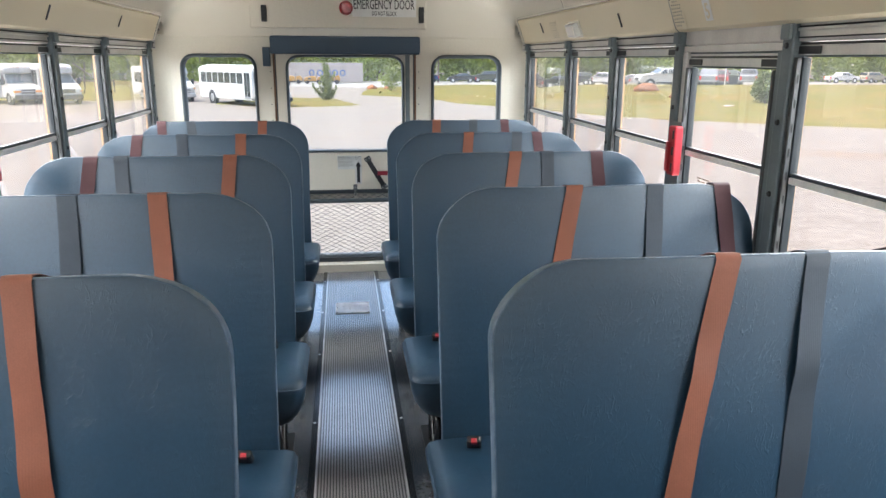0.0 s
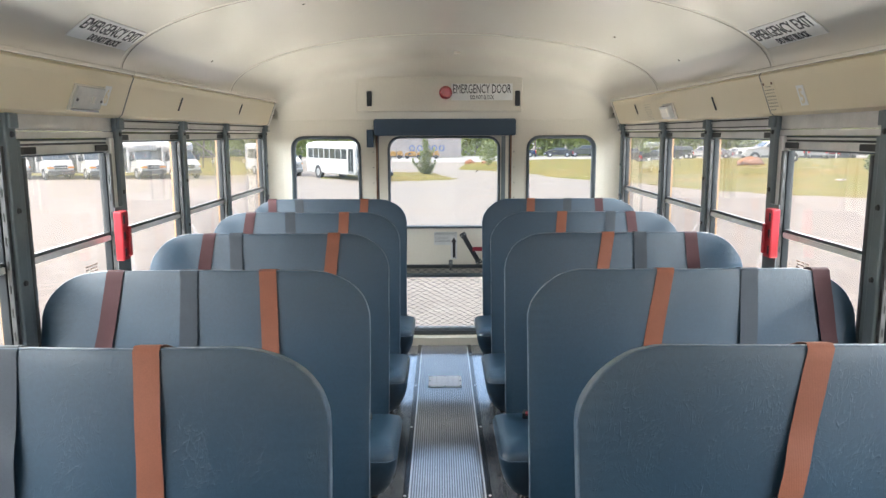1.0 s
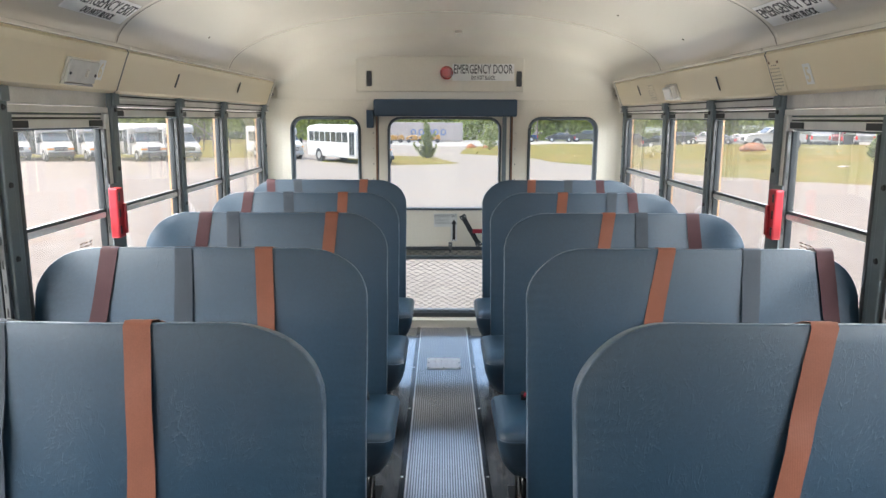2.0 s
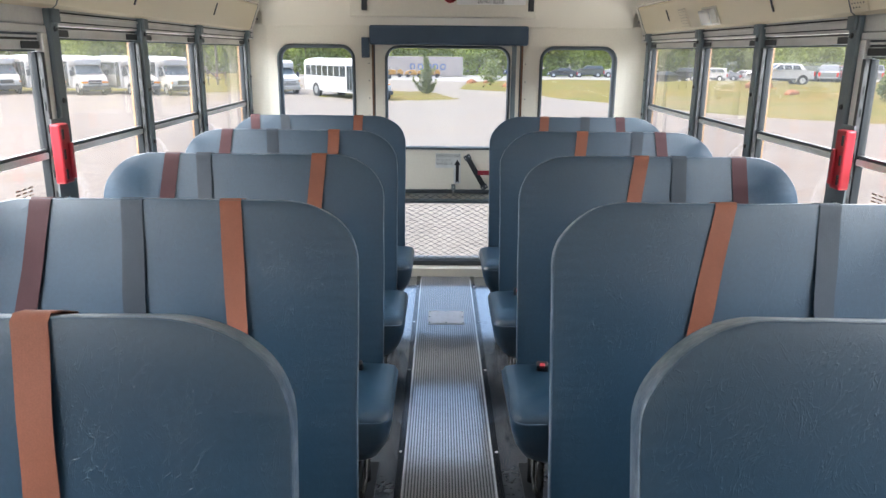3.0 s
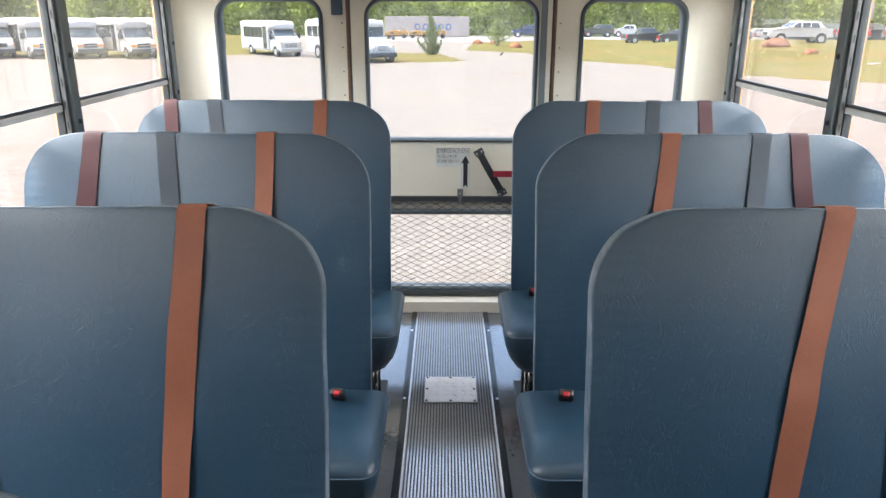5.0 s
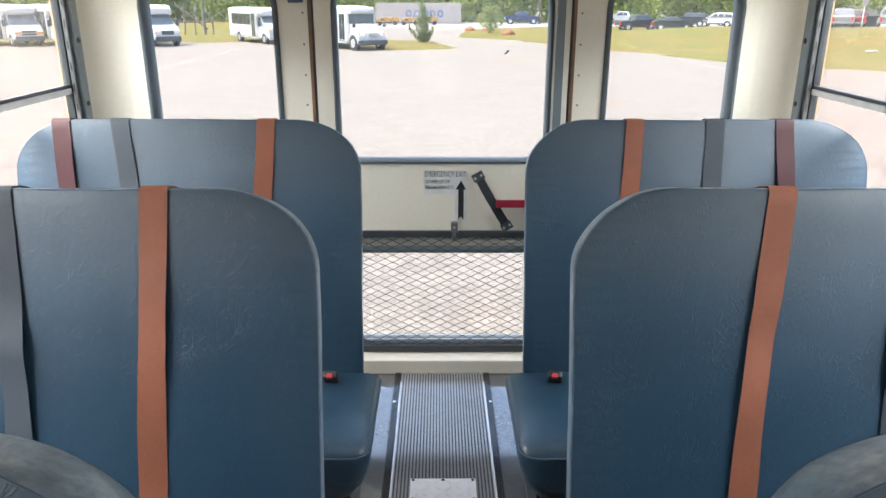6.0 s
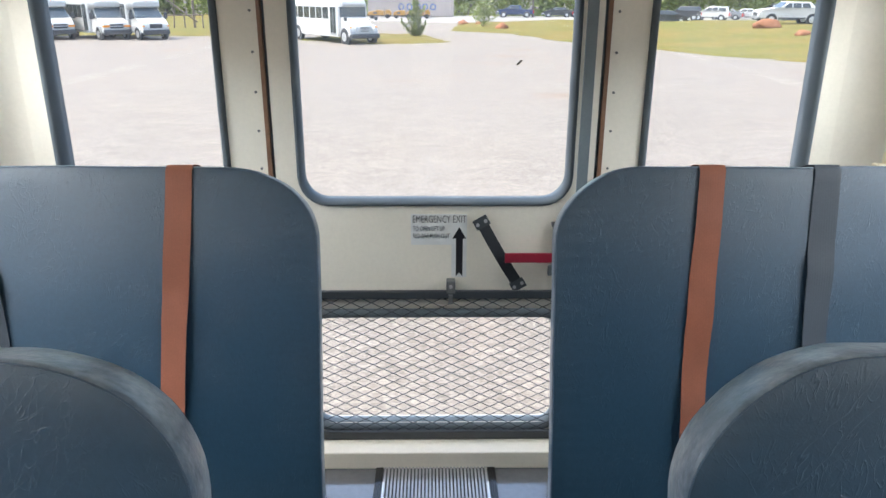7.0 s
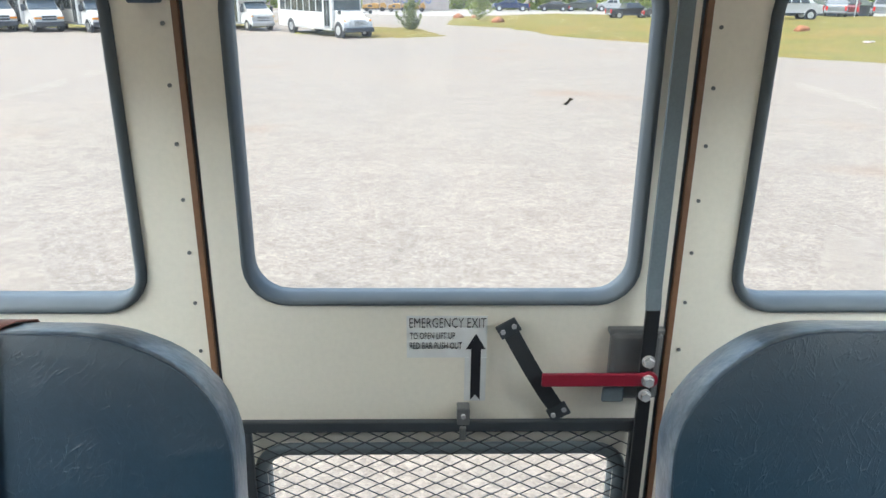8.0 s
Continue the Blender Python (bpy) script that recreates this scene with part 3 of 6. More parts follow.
for s, y, z in ((-1, 3.40, 1.525), (-1, 4.29, 1.535), (1, 3.365, 1.52), (1, 4.52, 1.535)):
    band_fitting("hinge_slot", "narrow dark slot in the tan bulkhead", "slot", s, y, z, 0.010, 0.056, 0.004, BLACK, 0.001)
# loudspeaker grille of drilled holes
sp = new("speaker_grille")
sp.matrix_basis = pose(on_band(1, 1.52), 2.848, 1.518, 0, -LEAN, 0)
tagged(sp, "round-holed speaker grille pressed in the tan bulkhead", "speaker")
part("plate", box(-0.0008, 0, -0.042, 0.042, -0.055, 0.056), BAND, sp)
me = finish("hole", rod((-0.0014, 0, 0), (-0.0002, 0, 0), 0.0024, 8), HOLE)
for i in range(5):
    for j in range(8):
        if (i, j) not in ((0, 7), (4, 7), (0, 0), (1, 0)):
            part("hole", me, HOLE, sp, at=pose(0, -0.028 + i * 0.014 + 0.003 * (j % 2), -0.042 + j * 0.0115))
for dy in (-0.030, 0.030):
    part("screw", rod((-0.003, dy, 0.048), (-0.0005, dy, 0.048), 0.0045, 8), BRONZE, sp)
sp2 = new("speaker_grille")
sp2.matrix_basis = pose(on_band(1, 1.515), 4.30, 1.515, 0, -LEAN, 0)
tagged(sp2, "small round-holed speaker grille beside the lamp", "speaker")
part("plate", box(-0.0008, 0, -0.06, 0.06, -0.05, 0.05), BAND, sp2)
for i in range(5):
    for j in range(7):
        part("hole", me, HOLE, sp2, at=pose(0, -0.044 + i * 0.022, -0.04 + j * 0.013))
# end plate of the bulkhead, with a small knob
for s in (-1, 1):
    bm, rows = bmesh.new(), []
    for y, k in ((5.0235, 0.0), (5.066, 0.0), (5.080, 0.006), (5.110, 0.022), (5.150, 0.046)):
        rows.append([bm.verts.new((s * min(1.15, abs(x) + k), y, max(1.462, z - k * 0.25))) for x, z in band_outline(s)])
    for p, q in zip(rows, rows[1:]):
        for j in range(len(p)):
            bm.faces.new((p[j], p[(j + 1) % len(p)], q[(j + 1) % len(p)], q[j]))
    bm.faces.new(rows[0]), bm.faces.new(rows[-1])
    e = thing("bulkhead_end", finish("bulkhead_end", bm, CREAM), "cream end plate of the roof-edge bulkhead", "panel", kind="structure")
    part("knob", rod((s * 1.10, 5.086, 1.525), (s * 1.074, 5.080, 1.525), 0.008, 12), LATCH, e, "small dull round knob")


# exit notices on the vault
def exit_notice(s):
    t = new("exit_notice")
    x, y = s * 1.008, 2.634
    z = vault(x, y)
    r = x / 1.075
    slope = -0.292 * r / (1.075 * math.sqrt(1 - r * r))
    up = Vector((-s * 1.0, 0, abs(slope))).normalized()
    along = Vector((0, -s * 1.0, 0))
    out = along.cross(up).normalized()
    m = Matrix((along, up, out)).transposed().to_4x4()
    m.translation = Vector((x, y, z)) + out * 0.006
    t.matrix_basis = m
    tagged(t, "white emergency exit notice with black letters on the ceiling", "sign")
    part("plate", box(-0.190, 0.190, -0.046, 0.046, -0.0035, 0.0, 0.001), WHITE, t)
    a = text_mesh("lettering", "EMERGENCY EXIT", 0.045, INK, 0.360)
    part("lettering", a, INK, t, at=pose(-0.183, -0.006, 0.0008))
    b = text_mesh("lettering", "DO NOT BLOCK", 0.026, INK, 0.19)
    part("lettering", b, INK, t, at=pose(-0.085, -0.040, 0.0008))


exit_notice(-1)
exit_notice(1)


# ---- side windows ----
BOLT = finish("bolt", rod((0, 0, 0), (0.005, 0, 0), 0.0085, 10, r2=0.006), BLACK)


def post(s, y, w=0.047):
    p = thing("window_post", finish("window_post", box(*sorted((s * 1.108, s * 1.157)), y - w / 2, y + w / 2, SILL + 0.024, 1.462, 0.006), SLATE), "dark slate painted window post", "post", "window posts", "structure")
    part("outer_post", box(*sorted((s * 1.159, s * 1.167)), y - w / 2, y + w / 2, SILL + 0.014, TOPW - 0.002), OCHRE, p, "school-bus yellow outer post")
    part("top_bracket", box(*sorted((s * 1.098, s * 1.108)), y - 0.02, y + 0.02, 1.42, 1.458, 0.003), SLATE, p)
    for z in (0.80, 1.02, 1.21, 1.405):
        part("bolt", BOLT, BLACK, p, at=pose(s * 1.108, y, z, 0, 0, 0 if s < 0 else 180))


def side_window(s, y0, y1, exit_frame=False):
    """A split-sash window between two posts: upper and lower pane, tracks, rails and catches."""
    y0, y1 = y0 + 0.0245, y1 - 0.0245
    lo, hi = SILL + 0.024, TOPW - 0.002
    w = new("window")
    tagged(w, "push-out side window in its own aluminium frame" if exit_frame else "split-sash side window with aluminium rails", "window", "side windows", "structure")
    xi, xo = 1.128, 1.153
    top = hi
    if exit_frame:
        part("frame_head", box(*sorted((s * 1.12, s * 1.17)), y0, y1, hi - 0.019, hi, 0.002), ALU, w, "wide brushed aluminium head")
        top = hi - 0.0195
        for a, b, m in ((y0, y0 + 0.03, SLATE), (y1 - 0.030, y1, ALU)):
            part("frame_side", box(*sorted((s * 1.118, s * 1.156)), a, b, lo, top, 0.003), m, w)
        y0, y1 = y0 + 0.031, y1 - 0.031
    if exit_frame:
        part("head_seal", box(*sorted((s * (xi + 0.002), s * (xo - 0.002))), y0, y1, top - 0.006, top - 0.0005), SEAL, w)
        part("top_rail", box(*sorted((s * xi, s * xo)), y0, y1, top - 0.0125, top - 0.0065, 0.001), ALU, w)
        top -= 0.013
    part("top_seal", box(*sorted((s * (xi + 0.004), s * (xo - 0.004))), y0, y1, top - 0.006, top), BLACK, w, "black rubber strip")
    part("top_sash_rail", box(*sorted((s * (xi + 0.002), s * (xo - 0.004))), y0, y1, top - 0.031, top - 0.0065, 0.002), ALU, w)
    part("sash_seal", box(*sorted((s * (xi + 0.006), s * (xo - 0.007))), y0 + 0.012, y1 - 0.012, top - 0.036, top - 0.0315), SEAL, w)
    for a, b in ((y0 + 0.002, y0 + 0.085), (y1 - 0.090, y1 - 0.002)):
        part("catch", box(*sorted((s * (xi - 0.003), s * (xi + 0.0015))), a, b, top - 0.029, top - 0.009, 0.002), BLACK, w, "black slide catch")
    top -= 0.037
    tr = part("track_rack", box(*sorted((s * (xi - 0.012), s * (xi + 0.002))), y1 - 0.016, y1, lo, top, 0.002), ANOD, w, "punched aluminium catch track")
    part("jamb_seal", box(*sorted((s * (xi + 0.0025), s * xo)), y1 - 0.020, y1, lo, top, 0.002), JAMB, w, "dark rubber jamb")
    part("track", box(*sorted((s * (xi - 0.012), s * (xi + 0.002))), y0, y0 + 0.014, lo, top, 0.002), ANOD, w)
    part("jamb_seal", box(*sorted((s * (xi + 0.0025), s * xo)), y0, y0 + 0.020, lo, top, 0.002), JAMB, w, "dark rubber jamb")
    k, n = lo + 0.06, 0
    while k < top - 0.05:
        part("slot", SLOT, BLACK, tr, at=pose(s * (xi - 0.0115), y1 - 0.008, k))
        part("slot", SLOT, BLACK, tr, at=pose(s * (xi - 0.005), y1 - 0.0162, k + 0.02))
        k, n = k + 0.062, n + 1
    # meeting rails of the two sashes
    a, b = y0 + 0.0205, y1 - 0.0205
    part("meeting_rail", box(*sorted((s * (xi + 0.005), s * (xi + 0.017))), a, b, 1.075, 1.082, 0.002), ANOD, w)
    part("meeting_rail", box(*sorted((s * (xi + 0.001), s * (xi + 0.024))), a, b, 1.054, 1.0715, 0.002), RAILS, w)
    part("meeting_seal", box(*sorted((s * (xi + 0.007), s * (xi + 0.016))), a, b, 1.0717, 1.0738), SEAL, w)
    part("bottom_rail", box(*sorted((s * xi, s * xo)), a, b, lo, lo + 0.03, 0.003), RAILS, w)
    for nm, z0, z1, x in (("upper_pane", 1.075, top + 0.004, 1.142), ("lower_pane", lo + 0.02, 1.06, 1.1485)):
        g = part(nm, box(*sorted((s * x, s * (x + 0.003))), a - 0.004, b + 0.004, z0, z1), SIDEGLASS, w, "clear safety glass")
        g.visible_shadow = False
    return w


SLOT = finish("slot", box(-0.0015, 0.0015, -0.002, 0.002, -0.011, 0.011), BLACK)
for s in (-1, 1):
    for y in POSTS:
        post(s, y)
    for a, b in zip(POSTS, POSTS[1:]):
        side_window(s, a, b, exit_frame=abs(a - 2.26) < 0.01)
    # red release handle of the push-out window
    h = new("release_handle")
    tagged(h, "red plastic release handle on the slate window post", "handle")
    h.matrix_basis = pose(s * 1.104, 2.812, 1.070)
    part("body", box(*sorted((0, -s * 0.030)), -0.026, 0.026, -0.083, 0.083, 0.006), RED, h)
    part("lever", box(*sorted((-s * 0.0302, -s * 0.040)), 0.004, 0.020, -0.07, 0.03, 0.003), RED, h, "raised red lever")
    for z in (-0.055, 0.0, 0.055):
        part("slot", box(*sorted((-s * 0.0295, -s * 0.032)), -0.020, -0.010, z - 0.014, z + 0.014, 0.0005), BLACK, h)
    part("base_plate", box(*sorted((s * 0.001, -s * 0.004)), -0.015, 0.052, -0.125, 0.095, 0.001), SLATE, h)
    # small unreadable notice on the lower pane
    n = new("pane_notice")
    tagged(n, "small faded dark print on the window glass", "label")
    for k in range(4):
        for j in range(3):
            part("print", box(*sorted((s * 1.1478, s * 1.1482)), 2.665 + 0.03 * j, 2.688 + 0.03 * j - 0.004 * ((j + k) % 2), 0.985 - 0.010 * k, 0.989 - 0.010 * k), BRONZE, n)

# ---- rear wall ----
WIN = {-1: (-0.977, -0.566), 1: (0.566, 0.976)}
for s, nm in ((-1, "wall_north_a"), (1, "wall_north_b")):
    x0, x1 = (-1.19, CX - 0.445) if s < 0 else (CX + 0.445, 1.19)
    a, b = WIN[s]
    w = thing(nm, finish(nm, sheet([(x0, 0), (x1, 0), (x1, 1.498), (x0, 1.498)], [rounded(a - 0.006, b + 0.006, 0.782, 1.376, 0.066)[::-1]], REAR, REAR + 0.05), CREAM), "cream painted rear wall panel with rivets", "wall", kind="structure")
    for z in [0.486 + 0.1 * k for k in range(9)]:
        part("rivet", finish("rivet", rod((0, 0, 0), (0, -0.0025, 0), 0.0036, 8), LATCH), LATCH, w, at=pose(s * 0.461, REAR, z))
    win = new("window_rear")
    tagged(win, "fixed rear window in a dark rubber seal", "window", "rear windows", "structure")
    part("rubber_seal", ring(lambda i, a=a, b=b: rounded(a - 0.024 + i, b + 0.024 - i, 0.766 + i, 1.392 - i, 0.084 - i), [(0.0, REAR - 0.0005), (0.003, REAR - 0.010), (0.010, REAR - 0.014), (0.018, REAR - 0.009), (0.022, REAR + 0.02), (0.022, REAR + 0.053), (0.012, REAR + 0.053)]), SEAL, win, smooth=True)
    g = part("pane", box(a - 0.004, b + 0.004, REAR + 0.022, REAR + 0.026, 0.784, 1.374), GLASS, win, "clear safety glass")
    g.visible_shadow = False
    # rounded corner column where the rear wall meets the side
    bm = bmesh.new()
    rows = []
    for k in range(9):
        t = radians(90 * k / 8)
        rows.append([bm.verts.new((s * (1.155 - 0.10 + 0.10 * math.sin(t)), REAR - 0.0006 - 0.10 + 0.10 * math.cos(t), z)) for z in (0.0, 1.50)])
    for p, q in zip(rows, rows[1:]):
        bm.faces.new((p[0], p[1], q[1], q[0]))
    thing("trim", finish("trim", bm, CREAM, True), "rounded cream corner panel of the rear wall", "trim", kind="structure")

thing("wall_north_top", finish("wall_north_top", box(-1.19, 1.19, REAR, REAR + 0.05, 1.502, 2.0), CREAM), "cream rear wall above the emergency door", "wall", kind="structure")
thing("trim", finish("trim", box(-1.10, 1.10, REAR - 0.006, REAR - 0.0005, 1.494, 1.506, 0.002), CREAM), "thin cream joint strip across the rear wall", "trim", kind="structure")
thing("wall_north_sill", finish("wall_north_sill", box(CX - 0.444, CX + 0.444, REAR - 0.09, REAR + 0.05, 0.0, 0.056, 0.004), CREAM), "cream threshold under the emergency door", "threshold", kind="structure")
thing("wall_north_head", finish("wall_north_head", box(CX - 0.444, CX + 0.444, REAR, REAR + 0.05, 1.418, 1.498), CREAM), "cream wall strip over the emergency door", "wall", kind="structure")
for s in (-1, 1):
    t = thing("trim", finish("trim", box(*sorted((CX + s * 0.444, CX + s * 0.4335)), REAR - 0.004, REAR + 0.07, 0.058, 1.416), BRONZE), "worn bronze-brown edge of the door opening", "trim", kind="structure")
    thing("trim", finish("trim", box(*sorted((CX + s * 0.433, CX + s * 0.4270)), REAR + 0.006, REAR + 0.05, 0.058, 1.416), SEAL), "black rubber weather strip of the door opening", "trim", kind="structure")

# access panel above the door
ap = new("access_panel")
tagged(ap, "cream metal access panel above the emergency door", "panel", kind="structure")
part("panel_sheet", box(CX - 0.562, CX + 0.506, REAR - 0.050, REAR - 0.002, 1.545, 1.765, 0.006), CREAM, ap)
for x in (-0.477, 0.474):
    part("latch", box(x - 0.016, x + 0.016, REAR - 0.062, REAR - 0.050, 1.58, 1.675, 0.003), BLACK, ap, "black rubber latch")
for x in (-0.06, 0.03, -0.53, 0.49):
    for z in (1.56, 1.75):
        part("screw", finish("screw", rod((x, REAR - 0.053, z), (x, REAR - 0.0498, z), 0.006, 8), CREAM), CREAM, ap)
lamp = new("warning_lamp")
tagged(lamp, "round red warning lamp above the emergency door", "lamp")
part("rim", rod((0.013, REAR - 0.060, 1.664), (0.013, REAR - 0.050, 1.664), 0.042, 24), REDLENS, lamp)
part("lens", rod((0.013, REAR - 0.078, 1.664), (0.013, REAR - 0.060, 1.664), 0.030, 24, r2=0.038), REDLENS, lamp, "ribbed red lens")
sg = new("door_sign")
tagged(sg, "white emergency door sign with black letters", "sign")
part("plate", box(0.050, 0.442, REAR - 0.0525, REAR - 0.0502, 1.615, 1.720, 0.0008), WHITE, sg)
part("lettering", text_mesh("lettering", "EMERGENCY DOOR", 0.058, INK, 0.372, heavy=0.0005), INK, sg, at=Matrix.Translation((0.057, REAR - 0.0532, 1.660)) @ FACING)
part("lettering", text_mesh("lettering", "DO NOT BLOCK", 0.026, INK, 0.15, heavy=0.0005), INK, sg, at=Matrix.Translation((0.170, REAR - 0.0532, 1.622)) @ FACING)
cl = new("roof_clip")
tagged(cl, "small cream metal clip on the ceiling", "clip")
part("body", box(0.06, 0.10, 4.84, 4.86, vault(0.08, 4.85) - 0.012, vault(0.08, 4.85) + 0.002, 0.002), CREAM, cl)

# padded header over the door, and the buzzer beside it
hp = new("head_pad")
tagged(hp, "long navy vinyl safety pad above the emergency door", "pad")
part("cover", box(-0.452, 0.466, REAR - 0.065, REAR - 0.001, 1.392, 1.500, 0.012, seg=3), PAD, hp)
bz = new("buzzer")
tagged(bz, "dark square buzzer box beside the header pad", "buzzer")
part("body", box(-0.500, -0.456, REAR - 0.045, REAR - 0.001, 1.318, 1.432, 0.004), PAD, bz)

# ---- emergency door ----
DX0, DX1, DZ0, DZ1 = CX - 0.4255, CX + 0.4255, 0.060, 1.412
door = new("door_1")
tagged(door, "closed cream emergency door with two windows and a red lever", "door", kind="structure")
U = (-0.348, 0.350, 0.803, 1.368)
L = (-0.350, 0.352, 0.106, 0.446)
part("door_panel", sheet([(DX0, DZ0), (DX1, DZ0), (DX1, DZ1), (DX0, DZ1)], [rounded(U[0] - 0.014, U[1] + 0.014, U[2] - 0.014, U[3] + 0.014, 0.07)[::-1], rounded(L[0] - 0.004, L[1] + 0.004, L[2] - 0.004, L[3] + 0.004, 0.045)[::-1]], REAR, REAR + 0.04), CREAM, door)
ri = [(0.0, REAR - 0.0005), (0.002, REAR - 0.009), (0.007, REAR - 0.013), (0.013, REAR - 0.008), (0.016, REAR + 0.02), (0.016, REAR + 0.043), (0.006, REAR + 0.043)]
up = part("upper_window", ring(lambda i: rounded(U[0] - 0.021 + i, U[1] + 0.021 - i, U[2] - 0.021 + i, U[3] + 0.021 - i, 0.081 - i), ri), SEAL, door, "dark rubber seal round the upper glass", True)
g = part("pane", box(U[0] - 0.008, U[1] + 0.008, REAR + 0.022, REAR + 0.026, U[2] - 0.008, U[3] + 0.008), GLASS, up, "clear safety glass")
g.visible_shadow = False
lw = part("lower_window", ring(lambda i: rounded(L[0] - 0.032 + i, L[1] + 0.032 - i, L[2] - 0.032 + i, L[3] + 0.032 - i, 0.076 - i), [(0.0, REAR - 0.0005), (0.004, REAR - 0.008), (0.012, REAR - 0.010), (0.026, REAR - 0.006), (0.032, REAR + 0.02), (0.032, REAR + 0.03), (0.024, REAR + 0.03)]), SLATE, door, "dark rubber seal round the lower glass", True)
g = part("pane", box(L[0], L[1], REAR + 0.022, REAR + 0.026, L[2], L[3]), GLASS, lw, "clear safety glass")
g.visible_shadow = False
# expanded metal guard over the lower window
gx0, gx1, gz0, gz1 = -0.392, 0.394, 0.058, 0.541
guard = part("guard_frame", box(gx0, gx1, REAR - 0.026, REAR - 0.012, gz1 - 0.024, gz1, 0.003), GUARD, door, "black steel guard frame")
for a, b, c, d in ((gx0, gx1, gz0, gz0 + 0.028), (gx0, gx0 + 0.018, gz0 + 0.0285, gz1 - 0.025), (gx1 - 0.018, gx1, gz0 + 0.0285, gz1 - 0.025)):
    part("frame_bar", box(a, b, REAR - 0.026, REAR - 0.012, c, d, 0.003), GUARD, guard)
part("guard_back", box(gx0 + 0.02, gx1 - 0.02, REAR - 0.008, REAR - 0.0025, 0.490, gz1 - 0.03), CREAM, guard)
bm = bmesh.new()
cw, ch = 0.057, 0.0140
nx, nz = int((gx1 - gx0 - 0.03) / cw), int((gz1 - gz0 - 0.03) / ch)
for j in range(nz + 1):
    z = gz0 + 0.012 + j * ch
    for i in range(nx + 1):
        x = gx0 + 0.012 + i * cw + (cw / 2 if j % 2 else 0)
        for dx in (-cw / 2, cw / 2):
            xe, ze = x + dx, z + ch
            if not (gx0 + 0.006 < xe < gx1 - 0.006) or ze > gz1 - 0.01:
                continue
            p, q = Vector((x, REAR - 0.0205, z)), Vector((xe, REAR - 0.0190, ze))
            nrm = Vector((-(q.z - p.z), 0, q.x - p.x)).normalized() * 0.001
            o = Vector((0, 0.0015, 0))
            vs = [bm.verts.new(v) for v in (p - nrm, p + nrm, q + nrm, q - nrm, p - nrm + o, p + nrm + o, q + nrm + o, q - nrm + o)]
            for f in ((0, 1, 2, 3), (7, 6, 5, 4), (0, 4, 5, 1), (2, 6, 7, 3), (1, 5, 6, 2), (0, 3, 7, 4)):
                bm.faces.new([vs[k] for k in f])
part("expanded_mesh", bm, GUARD, guard, "black expanded-metal diamond mesh")
# spring catch on the guard's top edge
ct = part("catch", box(0.031, 0.056, REAR - 0.028, REAR - 0.001, 0.534, 0.572, 0.003), LATCH, door, "small dull steel catch")
part("catch_tongue", box(0.036, 0.049, REAR - 0.036, REAR - 0.0262, 0.505, 0.533, 0.002), LATCH, ct)
part("catch_screw", rod((0.043, REAR - 0.033, 0.556), (0.043, REAR - 0.028, 0.556), 0.005, 10), STEEL, ct)
# check strap
a, b = Vector((0.126, REAR, 0.738)), Vector((0.232, REAR, 0.556))
d = (b - a).normalized()
n = Vector((-d.z, 0, d.x))
bm = bmesh.new()
rows = []
for k in range(13):
    t = k / 12
    p = a.lerp(b, t) + Vector((0, -0.006 - 0.030 * math.sin(math.pi * t) ** 0.7, 0))
    rows.append([bm.verts.new(p + n * e + Vector((0, f, 0))) for e, f in ((-0.0155, 0), (0.0155, 0), (0.0155, 0.004), (-0.0155, 0.004))])
for p, q in zip(rows, rows[1:]):
    for k in range(4):
        bm.faces.new((p[k], p[(k + 1) % 4], q[(k + 1) % 4], q[k]))
bm.faces.new(rows[0]), bm.faces.new(rows[-1])
strap = part("check_strap", bm, STRAPWEB, door, "worn black webbing strap")
ang = math.degrees(math.atan2(d.z, d.x))
for p in (a, b):
    e = part("strap_end", box(-0.015, 0.015, -0.016, -0.0095, -0.021, 0.021, 0.002), GUARD, strap, "dark steel strap plate", at=pose(p.x, REAR, p.z, 0, -ang, 0))
    for u in (-0.012, 0.012):
        part("strap_rivet", rod((p.x + n.x * u, REAR - 0.019, p.z + n.z * u), (p.x + n.x * u, REAR - 0.0155, p.z + n.z * u), 0.0052, 8), STEEL, strap)
# red lever, latch case and locking rods
latch = part("latch_case", box(0.322, 0.420, REAR - 0.028, REAR - 0.001, 0.592, 0.732, 0.008), LATCH, door, "dull grey steel latch case")
part("latch_lip", box(0.318, 0.424, REAR - 0.020, REAR - 0.0005, 0.726, 0.738, 0.003), LATCH, latch)
part("latch_foot", box(0.310, 0.352, REAR - 0.034, REAR - 0.0285, 0.590, 0.622, 0.004), SLATE, latch)
lever = part("lever", box(0.188, 0.392, REAR - 0.056, REAR - 0.049, 0.636, 0.664, 0.003), REDPAINT, door, "flat red steel lever")
part("lever_hub", rod((0.392, REAR - 0.0565, 0.650), (0.392, REAR - 0.0485, 0.650), 0.0155, 20), REDPAINT, lever)
for z in (0.686, 0.650, 0.614):
    part("washer", rod((0.388, REAR - 0.0585 if z == 0.650 else REAR - 0.050, z), (0.388, REAR - 0.0566 if z == 0.650 else REAR - 0.0475, z), 0.0125, 16), STEEL, latch)
    part("nut", rod((0.388, REAR - 0.068 if z == 0.650 else REAR - 0.060, z), (0.388, REAR - 0.0586 if z == 0.650 else REAR - 0.0501, z), 0.0095, 6), STEEL, latch, "bright steel nut")
part("locking_rod", box(0.374, 0.401, REAR - 0.047, REAR - 0.038, 0.598, 0.790, 0.002), BLACK, door, "dark painted locking bar")
